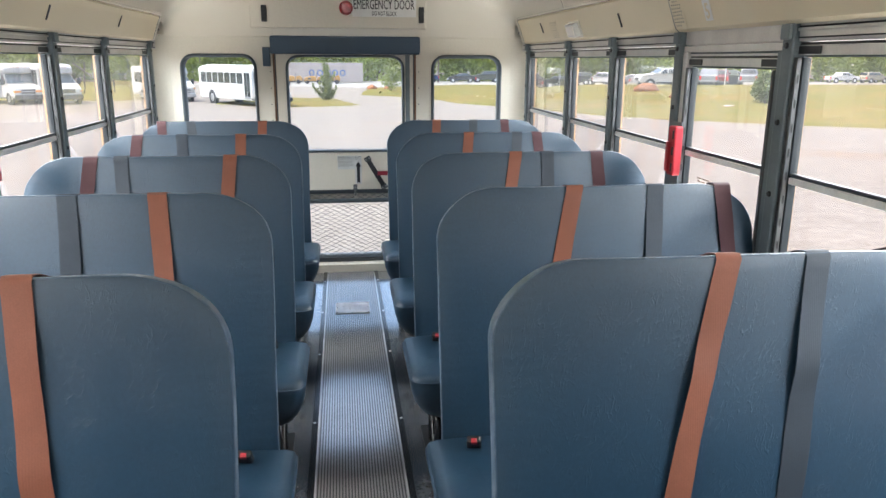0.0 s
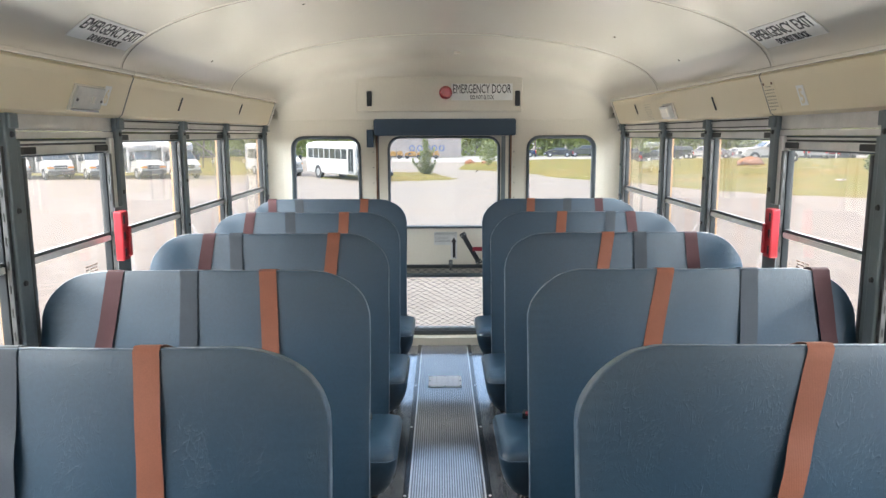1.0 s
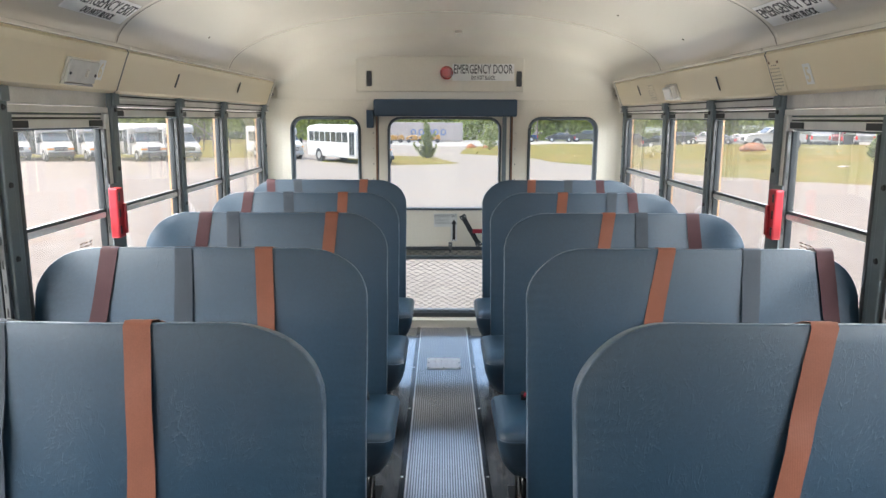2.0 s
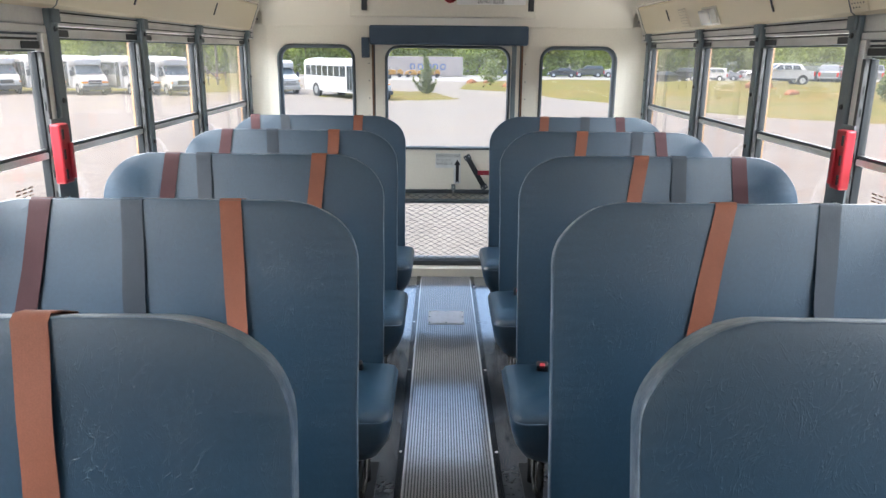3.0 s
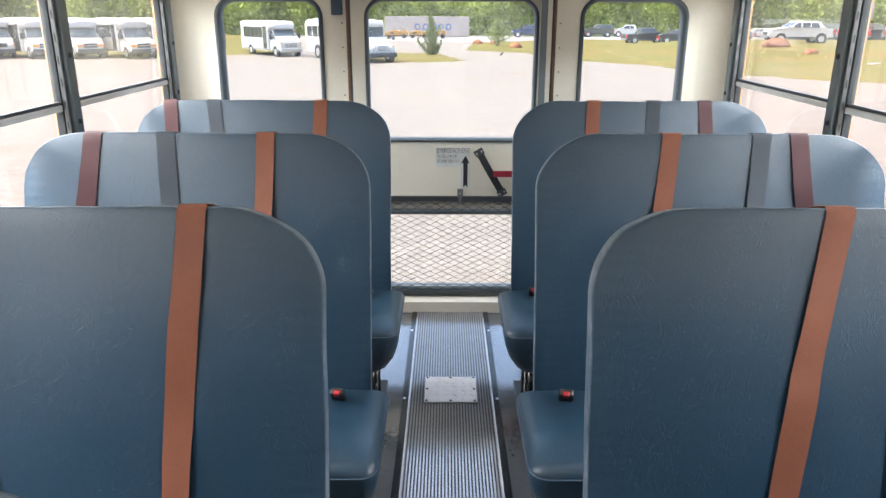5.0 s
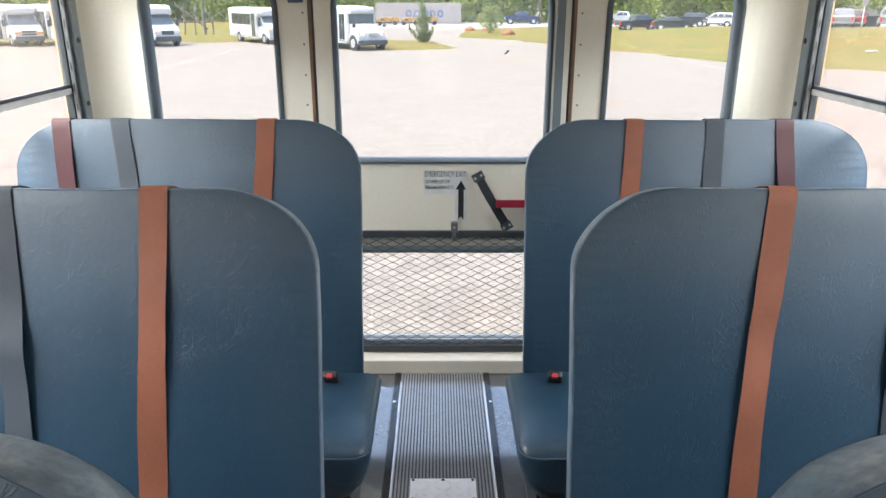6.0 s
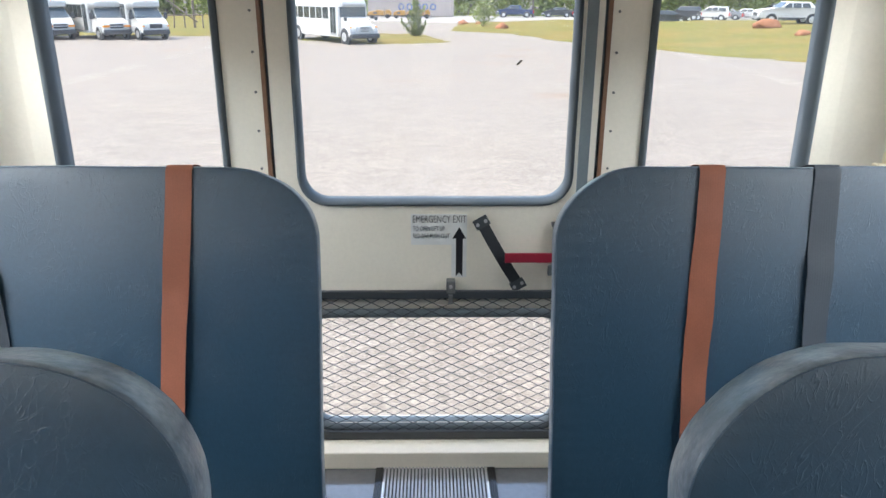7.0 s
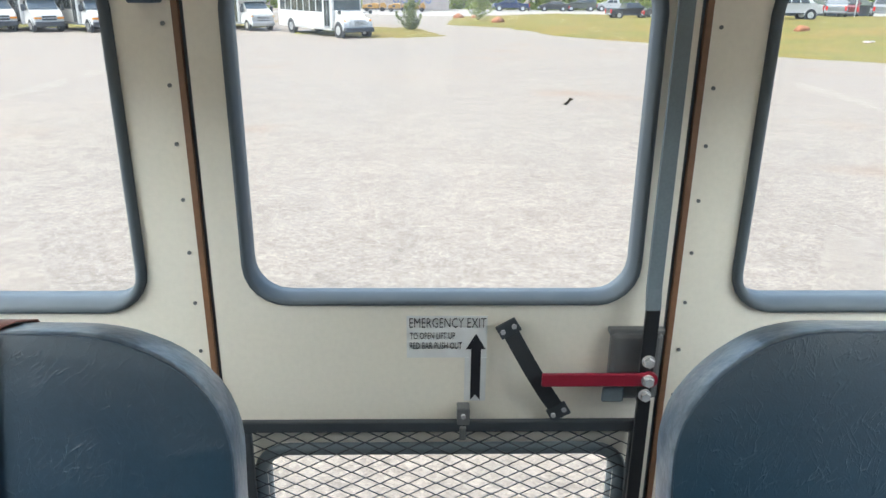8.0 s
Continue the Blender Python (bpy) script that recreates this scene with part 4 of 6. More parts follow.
part("locking_rod", prism([(REAR - 0.047, 0.7905), (REAR - 0.038, 0.7905), (REAR - 0.030, 0.83), (REAR - 0.030, 1.39), (REAR - 0.039, 1.39), (REAR - 0.039, 0.83)], 0.374, 0.401, axis="x"), SLATE, door, "dark painted locking bar")
part("locking_rod", box(0.378, 0.404, REAR - 0.042, REAR - 0.0315, 0.082, 0.5975, 0.002), BLACK, door, "dark painted locking bar")
# door notice with its arrow
nt = new("door_notice")
tagged(nt, "white emergency exit instruction label with black arrow on the door", "label")
part("paper", box(-0.067, 0.087, REAR - 0.0024, REAR - 0.0008, 0.671, 0.759), NOTICE, nt)
part("arrow_paper", box(0.045, 0.087, REAR - 0.0024, REAR - 0.0008, 0.575, 0.6705), NOTICE, nt)
part("lettering", text_mesh("lettering", "EMERGENCY EXIT", 0.0215, INK, 0.146, bold=-0.0004), INK, nt, at=Matrix.Translation((-0.063, REAR - 0.0030, 0.735)) @ FACING)
part("lettering", text_mesh("lettering", "TO OPEN LIFT UP", 0.0145, INK, 0.086, bold=-0.0003), INK, nt, at=Matrix.Translation((-0.061, REAR - 0.0030, 0.711)) @ FACING)
part("lettering", text_mesh("lettering", "RED BAR PUSH OUT", 0.0145, INK, 0.100, bold=-0.0003), INK, nt, at=Matrix.Translation((-0.062, REAR - 0.0030, 0.690)) @ FACING)
bm = bmesh.new()
for loop in ([(0.066, 0.722), (0.047, 0.689), (0.057, 0.689), (0.057, 0.577), (0.0665, 0.589), (0.076, 0.577), (0.076, 0.689), (0.085, 0.689)],):
    bm.faces.new([bm.verts.new((x, REAR - 0.0030, z)) for x, z in loop])
    r = bmesh.ops.extrude_face_region(bm, geom=list(bm.faces))
    for v in r["geom"]:
        if isinstance(v, bmesh.types.BMVert):
            v.co.y = REAR - 0.0025
part("arrow", bm, INK, nt, "black arrow")

# a scrap of leaf stuck to the door glass
lf = new("leaf_scrap")
lf.matrix_basis = pose(0.216, REAR + 0.0205, 1.160, 0, 35, 0)
tagged(lf, "tiny pale dry leaf scrap stuck to the door glass", "leaf")
bm = bmesh.new()
fr = [bm.verts.new((x, -0.001 * k, z)) for k, (x, z) in enumerate(((-0.004, -0.009), (0.003, -0.006), (0.0035, 0.003), (0.006, 0.009), (-0.002, 0.007), (-0.001, 0.0)))]
bm.faces.new(fr)
g = bmesh.ops.extrude_face_region(bm, geom=list(bm.faces))
for v in g["geom"]:
    if isinstance(v, bmesh.types.BMVert):
        v.co.y -= 0.001
part("blade", bm, DRYLEAF, lf)

tb = new("ledge_tab")
tagged(tb, "small tan plastic tab on the rear corner panel", "clip")
part("body", box(1.095, 1.150, 5.060, 5.085, 0.915, 0.930, 0.003), BAND, tb)
part("upright", box(1.118, 1.140, 5.062, 5.083, 0.9305, 0.958, 0.003), BAND, tb)

# plain front end behind the camera, with a windscreen
fw = thing("wall_south", finish("wall_south", sheet([(-1.19, 0), (1.19, 0), (1.19, 2.0), (-1.19, 2.0)], [rounded(-1.0, 1.0, 0.85, 1.55, 0.08)[::-1]], FRONT - 0.05, FRONT), CREAM), "cream front wall with a wide windscreen opening", "wall", kind="structure")
g = part("windscreen", box(-1.0, 1.0, FRONT - 0.03, FRONT - 0.026, 0.85, 1.55), GLASS, fw, "clear safety glass")
g.visible_shadow = False

# tread plate let into the runner
pl = new("floor_plate")
tagged(pl, "small pinkish diamond tread plate screwed to the aisle runner", "floor plate")
part("plate", box(-0.095, 0.094, 4.290, 4.476, 0.0072, 0.0110, 0.001), PLATE, pl)
me = finish("tread", box(-0.011, 0.011, -0.0026, 0.0026, 0, 0.0009, 0.0008, seg=1), PLATE)
for i in range(6):
    for j in range(6):
        part("tread", me, PLATE, pl, at=pose(-0.080 + i * 0.0315, 4.306 + j * 0.031, 0.0109, 0, 0, 45 if (i + j) % 2 else -45))
for x in (-0.087, -0.0005, 0.086):
    for y in (4.298, 4.383, 4.468):
        if y == 4.383 and abs(x) < 0.01:
            continue
        part("screw", rod((x, y, 0.0108), (x, y, 0.0128), 0.0048, 8), BLACK, pl)

# ---- seats ----
SEAT_W, SEAT_TOP, SEAT_LOW, RECLINE = 0.900, 1.034, 0.33, 12.0
ROWS_Y = [1.625, 2.362, 3.115, 3.862, 4.590, 0.858, 0.120, -0.620]


BACK_H = (SEAT_TOP - SEAT_LOW) / math.cos(radians(RECLINE))
FACE_STEPS = [(0.060, -0.0040), (0.03, -0.0034), (0.008, -0.0026), (0.0015, -0.0012)]
BAND_STEPS = [(0.0015, -0.0012), (0.0003, 0.0008), (0.0, 0.006), (0.0012, 0.030), (0.0048, 0.058), (0.010, 0.070)]
REAR_STEPS = [(0.010, 0.070), (0.014, 0.078), (0.024, 0.085), (0.05, 0.09)]


def back_outline(i, seed=0, r=0.165, n=14):
    """Front view of a backrest with two large rounded shoulders; i insets it, seed makes its cover sag and pull unevenly."""
    w, h = SEAT_W / 2 - i, BACK_H - i
    lo, rr = 0.0 + i * 0.3, r - i
    pts = [(w, BACK_H * k / 6) for k in (2, 3, 4)]
    for cx, a0 in ((w - rr, 0), (-w + rr, 90)):
        for k in range(n + 1):
            a = radians(a0 + 90 * k / n)
            pts.append((cx + rr * math.cos(a) * 1.0, h - rr * 0.86 + rr * 0.86 * math.sin(a)))
        if a0 == 0:
            pts += [(w * u, h) for u in (0.4, 0.2, 0.0, -0.2, -0.4)]
    pts += [(-w, BACK_H * k / 6) for k in (4, 3, 2)]
    out = []
    for x, z in pts:
        d = 0.0028 * noise.noise((x * 9.0 + seed * 5.3, z * 9.0, seed * 1.7)) + 0.0010 * noise.noise((x * 30.0, z * 30.0, seed * 3.1))
        out.append((x + d * (1 if x > 0 else -1) * min(1.0, abs(x) / 0.3), z + d))
    return out + [(-w, lo), (w, lo)]


def rim_line(i, seed):
    p = back_outline(i, seed)
    return [p[-1]] + p[:-2] + [p[-2]]


def backrest_meshes(seed):
    """The face, edge band, rear and seam of one backrest."""
    def loop(i):
        return back_outline(i, seed)
    nb = len(loop(0))
    bm = ring(loop, FACE_STEPS, close=False)
    bm.faces.new(list(bm.verts)[:nb])
    face = finish("backrest", bm, VINYL)
    band = finish("edge_band", ring(loop, BAND_STEPS, close=False), WORN_LIT)
    bm = ring(loop, REAR_STEPS, close=False)
    bm.faces.new(list(bm.verts)[-nb:])
    rear = finish("rear_panel", bm, VINYL)
    for me in (face, band, rear):
        for p in me.polygons:
            p.use_smooth = len(p.vertices) == 4
    seam = finish("seam", tube([(x, -0.0016, z) for x, z in rim_line(0.0024, seed)], 0.0008, 5), PAD, True)
    return face, band, rear, seam


BACKS = [backrest_meshes(k) for k in range(6)]
CUSHION_W = SEAT_W / 2 + 0.038
# inset of the sides, depth to the front, height, from the tucked underside to the crowned top
CUSHION_RINGS = ((0.115, 0.240, -0.080), (0.080, 0.288, -0.070), (0.044, 0.328, -0.038), (0.018, 0.349, 0.006), (0.005, 0.357, 0.046), (0.0, 0.359, 0.076), (0.003, 0.355, 0.094), (0.010, 0.347, 0.106), (0.034, 0.322, 0.112), (0.120, 0.250, 0.115))


def cushion_outline(inset, depth, r=0.042):
    w = CUSHION_W - inset
    pts = [(w, 0.0)]
    for cx, a0 in ((w - r, 0), (-w + r, 90)):
        for k in range(6):
            a = radians(a0 + 18 * k)
            pts.append((cx + r * math.cos(a), -(depth - r + r * math.sin(a))))
    return pts + [(-w, 0.0)]


def cushion_mesh():
    """A bench cushion: crowned top, rolled front edge, sides that taper in underneath."""
    bm = bmesh.new()
    rows = [[bm.verts.new((x, y, z)) for x, y in cushion_outline(i, d)] for i, d, z in CUSHION_RINGS]
    for p, q in zip(rows, rows[1:]):
        for k in range(len(p)):
            j = (k + 1) % len(p)
            bm.faces.new((p[k], p[j], q[j], q[k]))
    bm.faces.new(rows[0]), bm.faces.new(rows[-1])
    return finish("cushion", bm, VINYL, True)


CUSHION = cushion_mesh()
CWELT = finish("cushion_welt", tube([(x, y, 0.090) for x, y in cushion_outline(0.0015, 0.3575)], 0.0026, 6), PAD, True)
LEG = finish("leg", rod((0, 0, 0), (0, 0, 0.200), 0.0125, 12), GLOSSBLACK, True)
BRACE = finish("leg_brace", tube([(0, -0.09, 0.165), (0, -0.13, 0.05), (0, -0.18, 0.03), (0, -0.23, 0.05), (0, -0.27, 0.165)], 0.008, 8), GLOSSBLACK, True)
FOOT = finish("foot", box(-0.03, 0.03, -0.20, 0.20, 0.0, 0.006, 0.002), BLACK)
RAIL = finish("seat_rail", box(-0.43, 0.43, -0.015, 0.015, 0.0, 0.025, 0.004), BLACK)
BUCKLE_BODY = finish("buckle", box(-0.019, 0.019, -0.011, 0.011, 0.0, 0.046, 0.006), BUCKLE)
BUTTON = finish("button", box(-0.008, 0.008, -0.0120, 0.001, 0.036, 0.0470, 0.002), RED)


def belt(top_x, shift, low, mat, seed):
    """A shoulder belt lying over the backrest's top and down its face; shift: sideways over its length. Local to the backrest."""
    rnd = random.Random(seed)
    bm = bmesh.new()
    path = [(0.094, BACK_H - 0.20), (0.0935, BACK_H - 0.06), (0.086, BACK_H - 0.022), (0.07, BACK_H - 0.006), (0.03, BACK_H + 0.0015), (0.004, BACK_H + 0.0022), (-0.005, BACK_H - 0.008)]
    n = 40
    L = BACK_H - 0.03 - low
    kink = rnd.uniform(0.25, 0.5)
    for k in range(n + 1):
        t = k / n
        puff = min(1.0, 0.25 + 6 * t) * 0.003 + min(1.0, 5 * t) * 0.003 * math.sin(3.1 * t + seed) ** 2 + 0.004 * math.exp(-((t - kink) / 0.06) ** 2) + min(1.0, 4 * t) * 0.0013 * math.sin(19 * t + seed * 2.3)
        path.append((-0.004 - puff, BACK_H - 0.03 - L * t))
    rows = []
    for i, (y, z) in enumerate(path):
        t = max(0.0, (BACK_H - z)) / (BACK_H - low) if i > 5 else 0.0
        x = top_x + shift * t + 0.003 * math.sin(5 * t + seed)
        half = 0.0235
        tw = 0.0036 * min(1.0, 3 * t) * math.sin(7 * t + seed * 1.7)
        a, b = (y - 0.0008 - tw, y - 0.0008 + tw)
        if i <= 4:
            nrm = [(0.0014, 0), (0.0014, 0), (0.001, 0.001), (0, 0.0014), (0, 0.0014)][i]
        else:
            nrm = (-0.0014, 0.0003)
        rows.append([bm.verts.new(p) for p in ((x - half, a - nrm[0] * 0, z), (x + half, b, z), (x + half, b + nrm[0], z + nrm[1]), (x - half, a + nrm[0], z + nrm[1]))])
    for p, q in zip(rows, rows[1:]):
        for k in range(4):
            bm.faces.new((p[k], p[(k + 1) % 4], q[(k + 1) % 4], q[k])).smooth = True
    for p, q in zip(rows, rows[1:]):
        for k in range(4):
            bm.edges.get((p[k], q[k])).smooth = False
    bm.faces.new(rows[0]), bm.faces.new(rows[-1])
    return finish("belt", bm, mat)


# belt centres at the top edge, and how far each drifts sideways on its way down
BELTS_L = [((-0.985, -0.04), (-0.790, 0.03), (-0.541, 0.045)), ((-0.913, -0.09), (-0.717, 0.02), (-0.501, 0.045)), ((-0.890, -0.09), (-0.795, 0.02), (-0.427, -0.045)), ((-0.925, -0.09), (-0.742, 0.02), (-0.486, -0.02)), ((-0.989, 0.02), (-0.840, 0.06), (-0.463, -0.035))]
BELTS_R = [((0.645, -0.148), (0.819, -0.09), (1.0, 0.0)), ((0.596, -0.115), (0.829, -0.03), (1.025, 0.04)), ((0.608, -0.088), (0.731, 0.0), (0.923, 0.03)), ((0.557, -0.05), (0.791, -0.03), (0.887, 0.06)), ((0.496, -0.02), (0.708, -0.01), (0.890, 0.04))]


def bench_seat(s, row):
    cx = s * (0.2165 + SEAT_W / 2)
    y = ROWS_Y[row]
    seat = new("bench_seat")
    seat.matrix_basis = pose(cx, y, 0)
    tagged(seat, "navy blue vinyl school bus bench seat with three seat belts", "bus seat", "bench seats along the aisle")
    dy = BACK_H * math.sin(radians(RECLINE))
    tilt = pose(0, -dy, SEAT_LOW, -RECLINE, 0, 0)
    face, band, rear, seam = BACKS[(row * 2 + (s > 0)) % 6]
    back = part("backrest", face, VINYL, seat, at=tilt)
    part("edge_band", band, WORN_LIT, back, "scuffed vinyl edge band with the rim's light in its paler colour")
    part("rear_panel", rear, VINYL, back)
    part("seam", seam, PAD, back, "dark stitched seam")
    cu = part("cushion", CUSHION, VINYL, seat, at=pose(-s * 0.011, -dy - 0.012, 0.269))
    part("cushion_welt", CWELT, PAD, cu, "navy edge piping")
    for k in (0, 1):
        part("seat_rail", RAIL, BLACK, seat, at=pose(0, -dy - 0.08 - 0.14 * k, 0.176))
    lx = -s * (SEAT_W / 2 - 0.05)
    for ly in (-0.09, -0.27):
        part("leg", LEG, GLOSSBLACK, seat, "black tubular steel leg", at=pose(lx, -dy + ly, 0.0, 0, 0, 0))
        part("leg", LEG, GLOSSBLACK, seat, "black tubular steel leg", at=pose(-lx, -dy + ly, 0.0))
    part("leg_brace", BRACE, GLOSSBLACK, seat, at=pose(lx, -dy, 0.0))
    part("foot", FOOT, BLACK, seat, at=pose(lx, -dy - 0.18, 0.0))
    colours = ((MAROON_WEB, "maroon belt webbing"), (GREY_WEB, "grey belt webbing"), (ORANGE_WEB, "rust-orange belt webbing"))
    for k, (bx, sh) in enumerate((BELTS_L if s < 0 else BELTS_R)[row % 5]):
        m, lb = colours[k if s < 0 else 2 - k]
        part("belt", belt(bx - cx, sh, 0.115, m, row * 6 + k + (3 if s > 0 else 0)), m, back, lb)
    for k, off in enumerate((0.075, 0.40, 0.70)):
        bx = -s * (SEAT_W / 2 - off)
        b = part("buckle", BUCKLE_BODY, BUCKLE, seat, "black plastic belt buckle", at=pose(bx, -dy - 0.052, 0.374, 30, 0, 8 * (k - 1)))
        part("button", BUTTON, RED, b, "red release button")


for row in range(len(ROWS_Y)):
    for s in (-1, 1):
        bench_seat(s, row)

# ---- outside ----
def ease(a, b, v):
    u = min(1.0, max(0.0, (v - a) / (b - a)))
    return u * u * (3 - 2 * u)


def ground_z(x, y):
    """The lot falls away from the coach, and a low bank rises beyond the grass edge."""
    d = (x - 9.5) * 0.8515 + (y - 60.9) * 0.524
    return -1.0 - 1.1 * ease(7, 46, y) - 0.0021 * min(max(y - 10, 0), 120) + 0.9 * ease(0, 22, d) * ease(15, 28, x) * (1 - ease(78, 95, y))


bm = bmesh.new()
gys = [-400, -60, -10, 4] + [7 + 1.5 * k for k in range(62)] + [110, 130, 200, 400, 1200]
gxs = [-900, -200, -60, -30] + [-20 + 2.5 * k for k in range(37)] + [110, 200, 900]
grid = [[bm.verts.new((x, y, ground_z(x, y))) for x in gxs] for y in gys]
for a, b in zip(grid, grid[1:]):
    for k in range(len(gxs) - 1):
        bm.faces.new((a[k], a[k + 1], b[k + 1], b[k]))
thing("ground", finish("ground", bm, GRAVEL, True), "pale crushed-gravel lot", "ground", kind="structure")


def patch(name, pts, mat, lift, label, category):
    """A low bank following the ground, its edge thinned out and broken."""
    bm = bmesh.new()
    fine = []
    for k, p in enumerate(pts):
        q = pts[(k + 1) % len(pts)]
        n = max(2, int((Vector(q) - Vector(p)).length / 1.2))
        n = min(n, 40)
        for i in range(n):
            x, y = p[0] + (q[0] - p[0]) * i / n, p[1] + (q[1] - p[1]) * i / n
            fine.append((x + 0.35 * noise.noise((x * 0.5, y * 0.5, 0)), y + 0.5 * noise.noise((x * 0.5, y * 0.5, 7))))
    rim = [bm.verts.new((x, y, ground_z(x, y))) for x, y in fine]
    es = [bm.edges.new((rim[k], rim[(k + 1) % len(rim)])) for k in range(len(rim))]
    top = [f for f in bmesh.ops.triangle_fill(bm, use_beauty=True, edges=es)["geom"] if isinstance(f, bmesh.types.BMFace)]
    for k in range(5):
        inner = {e for f in bm.faces if f.normal.z > 0.7 or f.normal.z < -0.7 for e in f.edges}
        long = [e for e in inner if e.calc_length() > (3.0 if abs(e.verts[0].co.x) < 60 else 14.0)]
        if not long:
            break
        bmesh.ops.subdivide_edges(bm, edges=long, cuts=1)
        bmesh.ops.triangulate(bm, faces=[f for f in bm.faces if len(f.verts) > 4 or (len(f.verts) == 4 and abs(f.normal.z) > 0.7)])
    for v in bm.verts:
        v.co.z = ground_z(v.co.x, v.co.y) + (-0.03 * min(1.0, lift / 0.05) if v.is_boundary else lift)
    return thing(name, finish(name, bm, mat), label, category, kind="structure")


patch("grass", [(1.5, 76.4), (6.9, 71.2), (9.5, 60.9), (14.3, 53.4), (15.9, 48.5), (19.1, 43.7), (22.5, 39.0), (26.3, 33.6), (36, 20), (62, -8), (110, -20), (160, 40), (150, 105), (87, 111), (55, 98), (36, 105), (28, 104.5), (17.4, 108.5), (3.0, 95)], GRASS, 0.09, "dry yellow-green mown grass bank", "grass")
patch("grass", [(1.9, 58.5), (-1.0, 57.2), (-3.8, 56.3), (-7.5, 58), (-11, 62), (-9, 68), (-4.5, 72), (-0.6, 70.9), (1.3, 64)], GRASS, 0.06, "dry grass island with a small tree", "grass")
patch("grass", [(-13, 69), (-19, 66.4), (-23, 66.2), (-34, 66), (-60, 64), (-120, 60), (-120, 134), (-28, 134), (-20, 104), (-15, 82)], GRASS, 0.05, "dry yellow-green grass behind the parked buses", "grass")
patch("dirt", [(-8.0, 20.35), (-7.3, 20.3), (-6.9, 20.5), (-7.2, 20.8), (-7.9, 20.75)], DAMP, 0.012, "small damp grey-brown patch on the gravel", "dirt")
patch("dirt", [(-11.0, 16.9), (-8.6, 17.0), (-6.6, 17.3), (-7.4, 17.9), (-9.0, 18.1), (-11.2, 17.9)], REDDIRT, 0.012, "thin reddish dirt washed over the gravel", "dirt")
patch("road", [(-22, 108), (3, 97), (17.4, 110.5), (28, 106.5), (36, 107), (55, 100), (87, 113), (150, 107), (200, 134), (-20, 136)], ASPHALT, 0.02, "pale sun-bleached asphalt parking strip", "road")


def at_ground(x, y, yaw=0.0, lift=0.0):
    return pose(x, y, ground_z(x, y) + lift, 0, 0, yaw)


# ---- vehicles (local x is forwards, y to the left, z up) ----
TYRES = {}


def wheel(parent, x, y, r, wd):
    key = (r, wd)
    if key not in TYRES:
        bm = bmesh.new()
        bmesh.ops.create_cone(bm, cap_ends=True, segments=20, radius1=r, radius2=r, depth=wd, matrix=pose(0, 0, 0, 90))
        bmesh.ops.bevel(bm, geom=[e for e in bm.edges if len(e.link_faces) == 2 and abs(e.calc_face_angle()) > 1.2], offset=0.03, segments=2, affect="EDGES")
        t = finish("tyre", bm, TYRE)
        bm = bmesh.new()
        bmesh.ops.create_cone(bm, cap_ends=True, segments=16, radius1=r * 0.62, radius2=r * 0.62, depth=wd + 0.02, matrix=pose(0, 0, 0, 90))
        TYRES[key] = (t, finish("rim", bm, RIM))
    a = part("tyre", TYRES[key][0], TYRE, parent, at=pose(x, y, r))
    part("rim", TYRES[key][1], RIM, a)


def coach_shell(x0, x1, hw, z0, z1, crown=0.10, r=0.26, nose=0.14):
    """A long body with an arched roof, rounded upper edges and softened ends."""
    def outline(i):
        w, top = hw - i, z1 - i
        pts = [(w, z0 + i * 0.4), (w, top - r - crown)]
        for k in range(7):
            a = radians(15 * k)
            pts.append((w - r + r * math.cos(a), top - r - crown + r * math.sin(a)))
        for k in range(1, 4):
            u = k / 4
            pts.append(((w - r) * (1 - u), top - crown * (1 - u) ** 2))
        pts.append((0.0, top))
        return pts + [(-y, z) for y, z in pts[-2::-1]]
    bm = bmesh.new()
    rows = []
    for x, i in ((x0, nose), (x0 + nose * 0.3, nose * 0.3), (x0 + nose, 0.0), (x1 - nose, 0.0), (x1 - nose * 0.3, nose * 0.3), (x1, nose)):
        rows.append([bm.verts.new((x, y, z)) for y, z in outline(i)])
    for p, q in zip(rows, rows[1:]):
        for k in range(len(p)):
            j = (k + 1) % len(p)
            bm.faces.new((p[k], p[j], q[j], q[k])).smooth = 0 < k < len(p) - 2
    bm.faces.new(rows[0]), bm.faces.new(rows[-1])
    return bm


def narrowed(bm, x_from, x_to, nose, z_from=9.0, z_to=10.0, top=1.0):
    """Draws a body in towards its nose and its roof."""
    for v in bm.verts:
        v.co.y *= (1 - (1 - nose) * ease(x_from, x_to, v.co.x)) * (1 - (1 - top) * min(1.0, max(0.0, (v.co.z - z_from) / (z_to - z_from))))
    return bm


def wheel_arch(parent, x, y0, y1, r, mat=None):
    """The dark opening over a wheel, with a raised lip."""
    a = part("wheel_arch", rod((x, y0, r), (x, y1, r), r * 1.22, 20), TRIMDARK, parent, "dark wheel opening")
    s = 1 if y1 > y0 else -1
    lip = [(x + r * 1.26 * math.cos(radians(k * 15)), y1 + s * 0.004, r + r * 1.26 * math.sin(radians(k * 15))) for k in range(13)]
    part("arch_lip", tube(lip, 0.035, 6), mat or CARWHITE, a)


